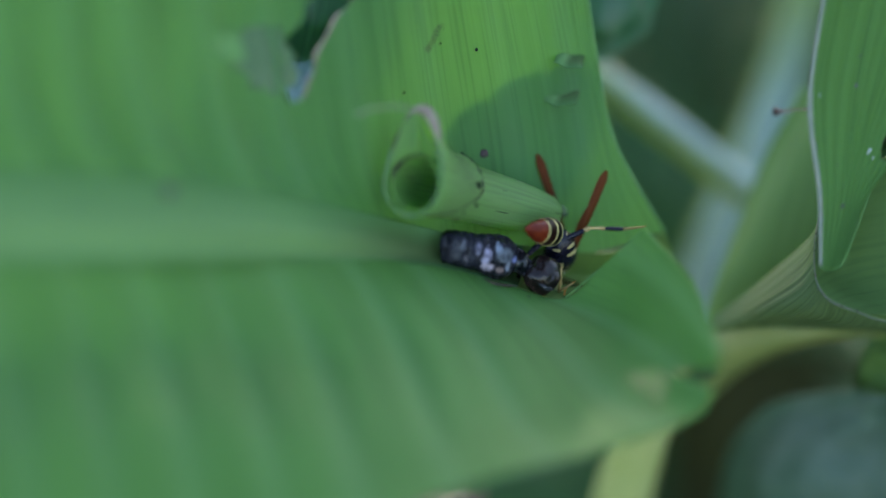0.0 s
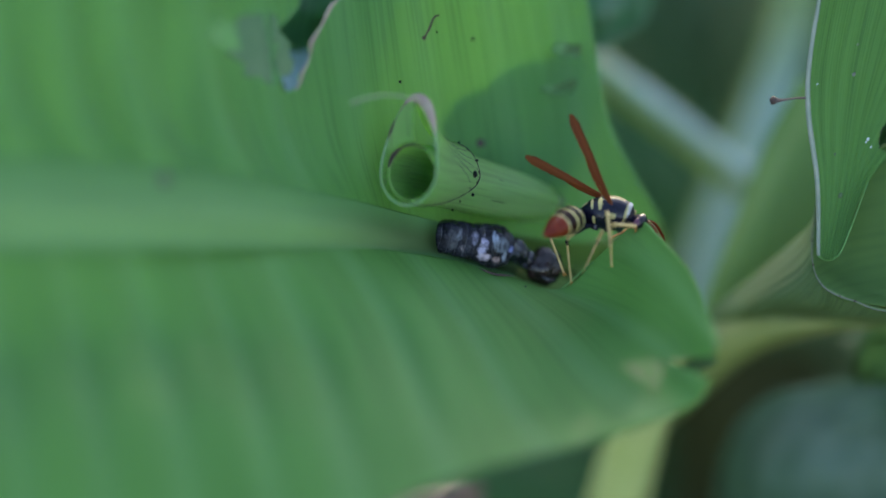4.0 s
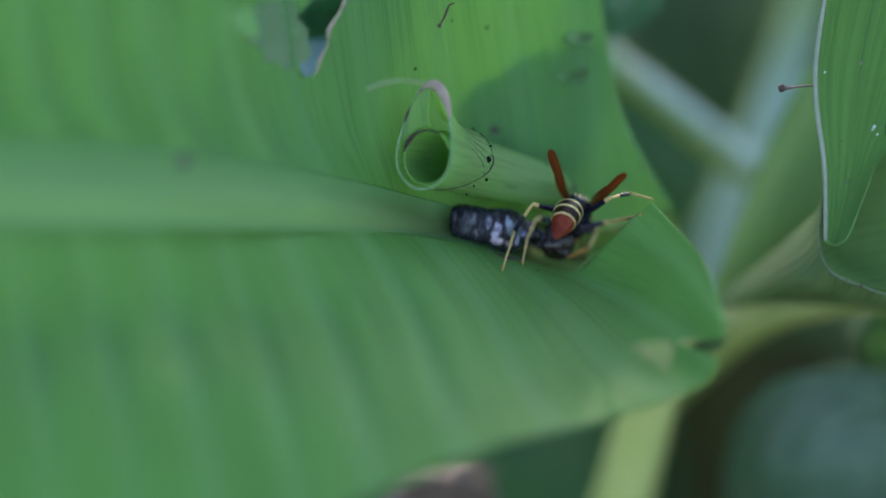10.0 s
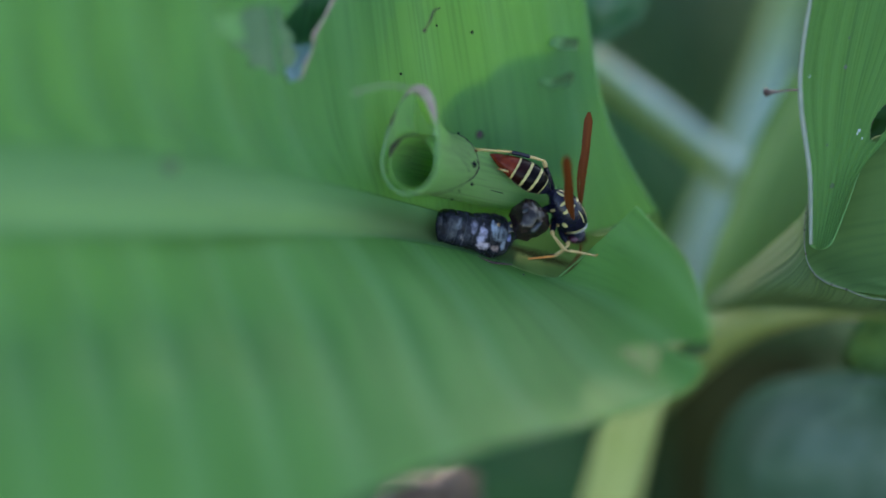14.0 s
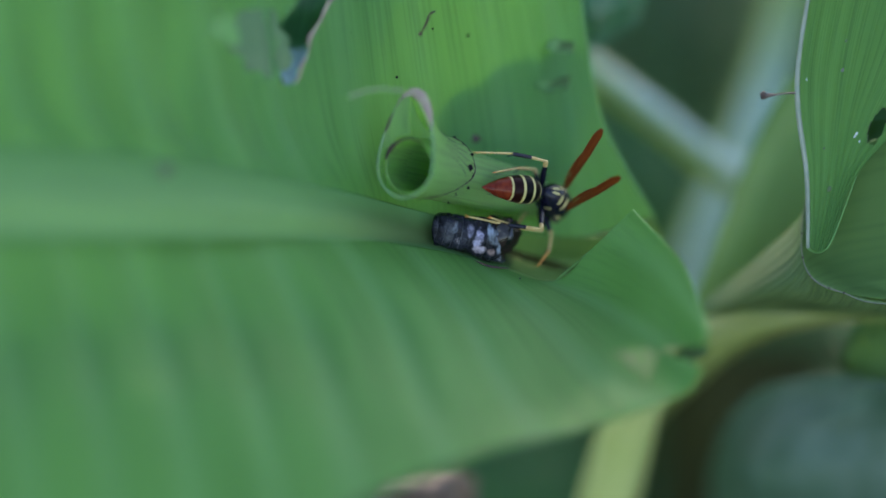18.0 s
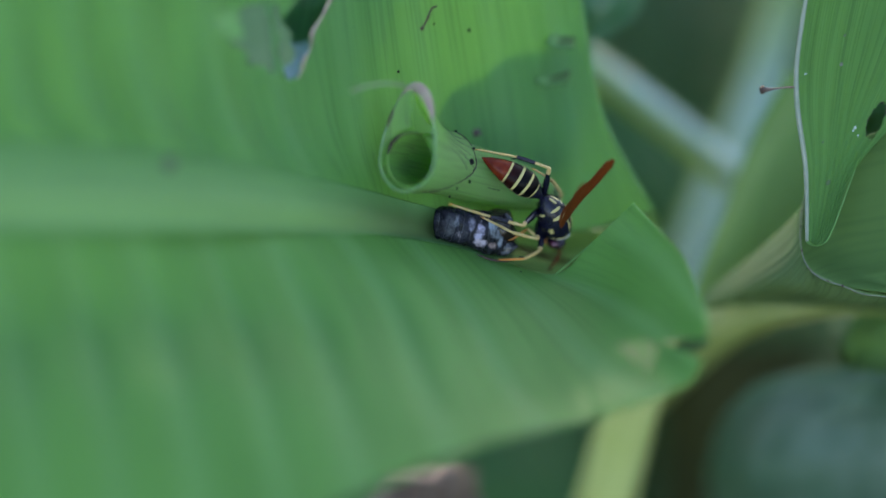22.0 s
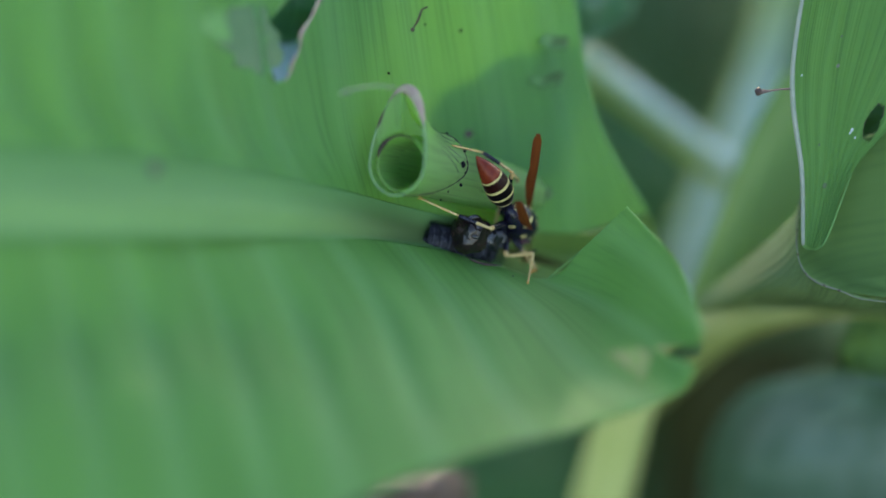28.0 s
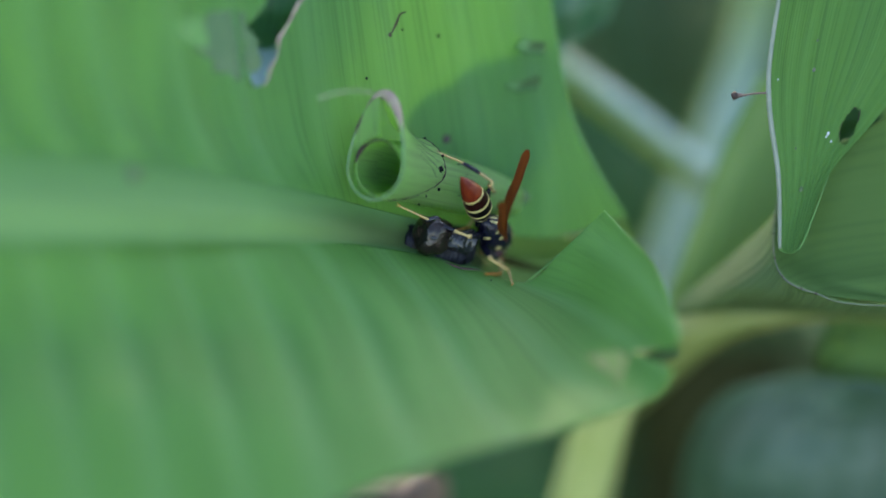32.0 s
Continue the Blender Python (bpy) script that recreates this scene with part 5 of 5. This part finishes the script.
KNEER = (
    (24.7, 7.3, -2.2), (26.7, 10.4, -2.7), (18.7, 2.3, 6.0), (16.0, 1.8, 6.0), (25.1, 11.1, 6.0), (25.9, 8.4, 6.0), (26.0, 8.5, 6.0), (25.3, 9.4, 6.0), (25.3, 7.7, 5.9), (23.4, 3.4, 4.7), (21.3, 6.7, 3.7), (21.2, 7.0, 3.7), (12.3, 3.7, 3.1), (19.3, 2.3, 2.6), (16.9, 3.9, 2.8), (17.3, 3.9, 2.8), (13.4, 3.9, 2.7), (15.6, 2.5, 2.8), (13.6, 3.3, 4.4), (9.4, 2.0, 4.1), (10.4, 3.6, 3.5), (10.0, 3.7, 3.2), (9.6, 3.5, 2.7), (9.7, 3.0, 2.2), (9.7, 3.0, 2.2), (9.6, 2.8, 2.2), (9.6, 2.9, 2.2),
)

M_BLACK = plain_material("wasp_black", (0.003, 0.003, 0.008), (0.009, 0.009, 0.024), 2500.0, 0.26, relief=0.1, shine=0.3)
M_YELLOW = plain_material("wasp_yellow", (0.42, 0.34, 0.12), (0.50, 0.43, 0.19), 2500.0, 0.4, shine=0.3)
M_LEG = plain_material("wasp_leg_yellow", (0.40, 0.26, 0.085), (0.47, 0.36, 0.17), 2500.0, 0.4, shine=0.3)
M_ORANGE = plain_material("wasp_orange", (0.5, 0.17, 0.03), (0.55, 0.24, 0.05), 2500.0, 0.4)
M_RED = plain_material("wasp_red", (0.095, 0.010, 0.006), (0.17, 0.026, 0.008), 900.0, 0.24, shine=0.15)
M_MAROON = plain_material("wasp_maroon", (0.008, 0.002, 0.002), (0.018, 0.003, 0.003), 900.0, 0.3, shine=0.09)
M_TERGITE = plain_material("wasp_tergite", (0.0015, 0.001, 0.0015), (0.004, 0.003, 0.004), 2500.0, 0.3, relief=0.1, shine=0.07)
M_EYE = plain_material("wasp_eye", (0.05, 0.006, 0.02), (0.09, 0.01, 0.04), 4000.0, 0.15, coat=0.5)
M_GREY = plain_material("wasp_pale_down", (0.28, 0.28, 0.30), (0.4, 0.4, 0.42), 3000.0, 0.6)


def wing_material():
    m, tree, bsdf = material("wasp_wing")
    uv = tree.nodes.new("ShaderNodeUVMap")
    sep = tree.nodes.new("ShaderNodeMapping")
    sep.inputs["Scale"].default_value = (2.0, 9.0, 1.0)
    tree.links.new(uv.outputs[0], sep.inputs[0])
    w = node(tree, "ShaderNodeTexNoise", Scale=1.0, Detail=4.0)
    tree.links.new(sep.outputs[0], w.inputs["Vector"])
    c = mix(tree, ramp(tree, w.outputs[0], ((0.3, 0.0), (0.7, 1.0))), (0.15, 0.036, 0.010), (0.24, 0.070, 0.018))
    tree.links.new(c, bsdf.inputs["Base Color"])
    bsdf.inputs["Roughness"].default_value = 0.5
    bsdf.inputs["Specular IOR Level"].default_value = 0.15
    trans = tree.nodes.new("ShaderNodeBsdfTranslucent")
    tree.links.new(c, trans.inputs[0])
    ms = tree.nodes.new("ShaderNodeMixShader")
    ms.inputs[0].default_value = 0.5
    tree.links.new(bsdf.outputs[0], ms.inputs[1])
    tree.links.new(trans.outputs[0], ms.inputs[2])
    tree.links.new(ms.outputs[0], tree.nodes["Material Output"].inputs[0])
    return m


M_WING = wing_material()


def blob(points, radii, flat=1.0, sides=20, steps=24):
    return tube(points, radii, sides, steps, flat)


def merged(*shapes):
    verts, faces, uvs = [], [], []
    for v, f, u in shapes:
        k = len(verts)
        verts += v
        uvs += u
        faces += [tuple(i + k for i in fc) for fc in f]
    return verts, faces, uvs


def skin(points, radii, u0, u1, a0, a1, lift, nu=10, na=6, flat=1.0):
    """A thin patch laid on a tube() of the same points: from u0 to u1 along it, a0 to a1 degrees round it (90 is up)."""
    rows = []
    rad = [(r, 0, 0) for r in radii]
    for i in range(nu + 1):
        t = u0 + (u1 - u0) * i / nu
        p = spline(points, t)
        d = (spline(points, min(t + 0.01, 1)) - spline(points, max(t - 0.01, 0))).normalized()
        side = d.cross(Vector((0, 0, 1))).normalized()
        w = side.cross(d).normalized()
        r = spline(rad, t).x
        edge = math.sin(math.pi * i / nu) ** 0.5
        line = []
        for k in range(na + 1):
            f = k / na
            a = radians((a0 + a1) / 2 + (a1 - a0) * (f - 0.5) * (0.25 + 0.75 * edge))
            h = lift * math.sin(math.pi * f) ** 0.4 * edge - 0.06
            line.append(p + side * (r + h) * math.cos(a) + w * (r + h) * flat * math.sin(a))
        rows.append(line)
    return loft(rows, nu, na)


WAIST = Vector((-4.4, 0, -0.6))
ORIGIN = Vector((-9.0, 0, -0.6))
LEG = {"HIND": ((-2.6, 1.2, -1.6), (7.3, 6.0, 7.0)), "MID": ((0.0, 1.4, -2.3), (4.8, 4.6, 5.6)), "FRONT": ((2.0, 1.2, -2.2), (3.8, 3.6, 4.4))}


def build_wasp():
    wasp = root("wasp", BASE[0], "paper wasp with black and yellow banded, red-tipped abdomen and amber wings", "wasp")
    spine = [(-4.6, 0, -0.6), (-3.6, 0, -0.1), (-2.0, 0, 0.2), (0.2, 0, 0.3), (2.2, 0, 0.1), (3.6, 0, -0.3), (4.1, 0, -0.4)]
    girth = [0.55, 1.6, 2.4, 2.75, 2.5, 1.7, 1.0]
    thorax = part("thorax", merged(blob(spine, girth, 1.05), *[blob([(x, s * 0.9, -1.2), (x - 0.2, s * 1.3, -2.4)], [0.9, 0.55], 1, 10, 8) for x in (2.0, 0.1, -1.9) for s in (1, -1)]), M_BLACK, wasp, "glossy black thorax with a violet sheen")
    thorax.location = -ORIGIN / 1000
    for s in (1, -1):
        for u0, u1, a0, a1 in ((0.10, 0.25, 66, 84), (0.27, 0.315, 22, 86), (0.37, 0.425, 16, 86), (0.46, 0.67, 72, 79), (0.70, 0.745, -30, 88), (0.50, 0.60, -8, 14), (0.28, 0.33, -40, 5)):
            lo, hi = (a0, a1) if s > 0 else (180 - a1, 180 - a0)
            part("stripe", skin(spine, girth, u0, u1, lo, hi, 0.10, flat=1.05), M_YELLOW, thorax, "pale yellow stripe")
    part("collar", blob([(2.9, 0, 0.15), (3.15, 0, 0.1), (3.3, 0, 0.05)], [2.12, 2.05, 1.80], 1.05, 20, 6), M_GREY, thorax, "pale downy collar")
    # abdomen: along +x from the waist to the tip
    waist = [(-0.6, 0, 0), (0.4, 0, 0.05), (1.2, 0, 0.2), (2.0, 0, 0.3)]
    abdomen = part("abdomen", blob(waist, [0.45, 0.6, 1.2, 1.75], 0.95), M_BLACK, wasp, "black waist and first ring")
    axis = [(1.8, 0, 0.28), (3.3, 0, 0.40), (4.9, 0, 0.38), (6.9, 0, 0.2), (9.0, 0, -0.1), (11.0, 0, -0.45), (12.4, 0, -0.7)]
    wide = [1.6, 2.35, 2.5, 2.28, 1.72, 0.9, 0.07]

    def ring(u0, u1, grow=1.0):
        n = 8
        pts = [spline(axis, u0 + (u1 - u0) * i / n) for i in range(n + 1)]
        rad = [spline([(r, 0, 0) for r in wide], u0 + (u1 - u0) * i / n).x * grow for i in range(n + 1)]
        return tube(pts, rad, 28, 12, 0.92)
    for k, (u0, u1, mat, nm) in enumerate((
            (0.0, 0.03, M_TERGITE, "tergite"), (0.025, 0.045, M_YELLOW, "band"), (0.040, 0.21, M_TERGITE, "tergite"), (0.200, 0.240, M_YELLOW, "band"),
            (0.233, 0.38, M_TERGITE, "tergite"), (0.370, 0.405, M_YELLOW, "band"), (0.398, 0.545, M_MAROON, "tergite"), (0.538, 0.562, M_YELLOW, "band"), (0.555, 0.78, M_RED, "tergite"), (0.77, 1.0, M_RED, "tip"))):
        part(nm, ring(u0, u1, 1.0 + (0.012 if nm == "band" else 0.0) - 0.004 * k), mat, abdomen, {"band": "pale yellow band", "tip": "red-brown tip"}.get(nm, ""))
    # head
    head = part("head", merged(blob([(-0.7, 0, 0.3), (0.0, 0, 0.1), (0.8, 0, -0.2), (1.4, 0, -0.8)], [0.7, 1.75, 1.55, 0.5], 1.0)), M_BLACK, wasp, "black head with red face")
    part("face", blob([(0.75, 0, 0.3), (1.25, 0, -0.3), (1.35, 0, -1.2), (1.1, 0, -1.9)], [0.7, 1.1, 0.85, 0.3], 0.7, 14, 12), M_MAROON, head, "red-brown face")
    for s in (1, -1):
        part("eye", blob([(-0.2, s * 1.25, -0.9), (0.1, s * 1.45, 0.0), (0.1, s * 1.2, 0.9)], [0.25, 0.72, 0.25], 0.8, 12, 12), M_EYE, head, "dark red eye")
        part("mandible", tube([(1.0, s * 0.5, -1.6), (1.3, s * 0.45, -2.1), (1.2, s * 0.1, -2.5)], [0.35, 0.28, 0.1], 8, 10), M_ORANGE, head, "orange jaw")
        part("antenna", tube([(1.2, s * 0.4, 0.4), (2.0, s * 0.9, 1.2), (3.4, s * 1.9, 1.0), (5.4, s * 3.0, 0.0), (6.6, s * 3.5, -0.9)], [0.17, 0.16, 0.22, 0.22, 0.14], 8, 24), M_RED, head, "reddish antenna")
    # wings: folded lengthwise, along +x
    wings = {}
    for s, key in ((1, "WINGL"), (-1, "WINGR")):
        rows = []
        for i in range(13):
            f = i / 12
            half = 0.28 + 0.48 * math.sin(math.pi * min(1, f * 0.62)) ** 1.4
            if f > 0.88:
                half *= math.sqrt(max(0.02, 1 - ((f - 0.88) / 0.13) ** 2))
            rows.append([(16.6 * f, -half, 0.10 + 0.2 * f), (16.6 * f, -half * 0.3, 0.32), (16.6 * f, half * 0.3, 0.30), (16.6 * f, half, 0.02 + 0.25 * f)])
        w = part("wing", loft(rows, 48, 8, lambda u, v: 0.05 * math.sin(v * 18) * (1 - u), thick=0.06), M_WING, wasp, "narrow folded amber-brown wing")
        part("vein", tube([(0.0, -0.2, 0.3), (5, -0.42, 0.36), (10.5, -0.66, 0.36), (15.2, -0.55, 0.36)], [0.16, 0.10, 0.08, 0.04], 6, 20), M_WING, w, "dark leading vein")
        hind = [[(9.5 * r, 0.2 + 0.5 * math.sin(math.pi * r) - 0.25, -0.1), (9.5 * r, 0.1 + 0.85 * math.sin(math.pi * min(1, r * 0.8)), -0.22)] for r in (0.0, 0.15, 0.35, 0.55, 0.75, 0.9, 1.0)]
        part("hindwing", loft(hind, 30, 4, thick=0.05), M_WING, w)
        wings[key] = w
    legs = {}
    for name, (hip, (a, b, c)) in LEG.items():
        for s in (1, -1):
            dark = name != "FRONT" or s > 0
            femur = part("femur", tube([(0, 0, 0), (a * 0.35, 0, 0.1), (a * 0.75, 0, 0.05), (a, 0, 0)], [0.45, 0.60, 0.44, 0.27], 10, 14), M_BLACK, wasp, "dark blue-black thigh")
            part("knee", tube([(a * 0.84, 0, 0), (a * 0.93, 0, 0.03), (a + 0.05, 0, 0)], [0.40, 0.40, 0.29], 10, 6), M_LEG, femur, "yellow knee")
            tibia = part("tibia", tube([(0, 0, 0), (b * 0.4, 0, 0.06), (b * 0.9, 0, 0.02), (b, 0, 0)], [0.22, 0.29, 0.32, 0.26], 10, 14), M_LEG, wasp, "yellow shin with a black patch")
            if name == "HIND":
                part("patch", tube([(b * 0.42, 0, 0.05), (b * 0.6, 0, 0.05), (b * 0.85, 0, 0.02), (b * 0.97, 0, 0)], [0.32, 0.36, 0.38, 0.31], 10, 10), M_BLACK, tibia, "black patch")
            for k in (1, -1):
                part("spur", tube([(b * 0.97, 0.1 * k, -0.2), (b + 0.3, 0.2 * k, -0.5), (b + 0.75, 0.25 * k, -0.7)], [0.09, 0.07, 0.02], 6, 6), M_BLACK, tibia)
            tarsus = part("tarsus", merged(*[tube([(c * u, 0, 0), (c * (u + w) * 0.5 + c * u * 0.0, 0, 0.02) if u == 0 else (c * (u + w / 2), 0, 0.02), (c * (u + w), 0, 0)], [0.19 - 0.05 * u, 0.22 - 0.06 * u, 0.23 - 0.06 * u], 8, 6) for u, w in ((0, 0.44), (0.43, 0.20), (0.62, 0.14), (0.75, 0.10), (0.84, 0.13))]), M_LEG if name != "FRONT" else M_ORANGE, wasp, "slender jointed yellow foot")
            for k in (1, -1):
                part("claw", tube([(c * 0.96, 0.05 * k, 0), (c + 0.2, 0.2 * k, -0.02), (c + 0.42, 0.3 * k, -0.22)], [0.09, 0.07, 0.02], 6, 6), M_ORANGE, tarsus)
            legs[(name, s)] = (femur, tibia, tarsus)
    return wasp, abdomen, head, wings, legs


WASP = build_wasp()
cam.data.dof.focus_object = WASP[0]


def at_time(values, t):
    """The value between two of TIMES, eased."""
    for i in range(len(TIMES) - 1):
        if t <= TIMES[i + 1]:
            break
    f = (t - TIMES[i]) / (TIMES[i + 1] - TIMES[i])
    f = f * f * (3 - 2 * f)
    return Vector(values[i]).lerp(Vector(values[i + 1]), f)


def frame_of(x, z, origin=(0, 0, 0)):
    """A pose whose x axis is x and whose z axis is as near z as can be; millimetres to metres."""
    x = x.normalized()
    z = (z - x * x.dot(z))
    z = z.normalized() if z.length > 1e-3 else x.orthogonal().normalized()
    y = z.cross(x)
    m = Matrix((x, y, z)).transposed().to_4x4()
    m.translation = Vector(origin) / 1000
    return m


def within(centre, size, target, eye):
    """The target, drawn along its line from eye until it lies within size of centre, or as near as can be."""
    if (target - centre).length <= size:
        return target
    ray = (target - eye).normalized()
    near = eye + ray * ray.dot(centre - eye)
    off = (near - centre).length
    if off >= size:
        return centre + (near - centre).normalized() * size
    k = math.sqrt(size * size - off * off)
    return min((near + ray * k, near - ray * k), key=lambda q: (q - target).length)


def reach(hip, foot, sizes, out, eye, knee=None):
    """A three-piece limb from hip to foot, its joints pushed towards out, or its knee on the line from eye through it."""
    a, b, c = sizes
    if knee is None:
        goal = within(hip, (a + b + c) * 0.97, foot, eye)
        way = goal - hip
        p = [hip, hip + out * a + way * 0.1, hip + way * 0.55 + out * b * 0.7, goal]
        joints = ((1, a), (2, b), (3, c))
    else:
        ray = (knee - eye).normalized()
        near = eye + ray * ray.dot(hip - eye)
        off = (near - hip).length
        if off < a:
            k = math.sqrt(a * a - off * off)
            bend = min((near + ray * k, near - ray * k), key=lambda q: (q - knee).length)
        else:
            bend = hip + (near - hip).normalized() * a
        goal = within(bend, (b + c) * 0.97, foot, eye)
        p = [hip, bend, bend.lerp(goal, 0.45) + ray * 1.5 + out * 0.5, goal]
        joints = ((2, b), (3, c))
    first = joints[0][0] - 1
    for _ in range(30):
        p[3] = goal.copy()
        for i, s in reversed(joints):
            if i - 1 > first:
                p[i - 1] = p[i] + (p[i - 1] - p[i]).normalized() * s
        for i, s in joints:
            p[i] = p[i - 1] + (p[i] - p[i - 1]).normalized() * s
    return p


def motions():
    wasp, abdomen, head, wings, legs = WASP
    steps = [k * 0.25 for k in range(129)]
    rows = {o: [] for o in (wasp, abdomen, head, *wings.values(), *(q for leg in legs.values() for q in leg), PREY_BALL, PREY_NECK, PREY_BODY)}
    feet = {("HIND", 1): HINDL, ("HIND", -1): HINDR, ("MID", 1): MIDL, ("MID", -1): MIDR, ("FRONT", 1): FRONTL, ("FRONT", -1): FRONTR}
    for t in steps:
        fore, back = at_time(FORE, t).normalized(), at_time(BACK, t)
        base = at_time(BASE, t)
        body = frame_of(fore, back, base - fore * 4.6)
        rows[wasp].append((t, PLACE @ body))
        inv = body.to_3x3().transposed()
        inside = lambda p: inv @ (p - body.translation * 1000)
        tail = inv @ at_time(TAIL, t)
        rows[abdomen].append((t, frame_of(tail, Vector((0.25, 0, 1)), WAIST - ORIGIN)))
        nod = 0.55 + 0.12 * math.sin(t * 5.1) if t > 3.6 else 0.25
        rows[head].append((t, frame_of(Vector((1, 0.12 * math.sin(t * 3.3), -nod)), Vector((0, 0, 1)), Vector((4.5, 0, -0.7)) - ORIGIN)))
        for key, s, values in (("WINGL", 1, WINGL), ("WINGR", -1, WINGR)):
            rows[wings[key]].append((t, frame_of(inv @ at_time(values, t), inv @ Vector((0.15, -0.35, 1)), Vector((0.6, 1.7 * s, 1.7)) - ORIGIN)))
        for key, values in feet.items():
            name, s = key
            hip = Vector(LEG[name][0])
            hip.y *= s
            hip -= ORIGIN
            out = Vector(({"HIND": -0.5, "MID": 0.1, "FRONT": 0.6}[name], s * 0.8, 0.45)).normalized()
            bend = {("HIND", 1): KNEEL, ("HIND", -1): KNEER}.get(key)
            p = reach(hip, inside(at_time(values, t)), LEG[name][1], out, inside(Vector((0, 0, 470))), inside(at_time(bend, t)) if bend else None)
            for i, piece in enumerate(legs[key]):
                rows[piece].append((t, frame_of(p[i + 1] - p[i], out, p[i])))
        ball = at_time(PREY, t)
        away = (ball - PREY_END).normalized()
        rows[PREY_BALL].append((t, frame_of(away, Vector((0.2 * math.sin(t), 0.3, 1)), ball - PREY_AT)))
        mid = (ball + PREY_END) / 2
        rows[PREY_NECK].append((t, frame_of(away, Vector((0, 0.3, 1)), mid - PREY_AT)))
        roll = 130 * min(max((t - 24.5) / 4.5, 0), 1)
        rows[PREY_BODY].append((t, Matrix.Rotation(radians(roll), 4, PREY_AXIS)))
    for ob, r in rows.items():
        walk(ob, r)


motions()
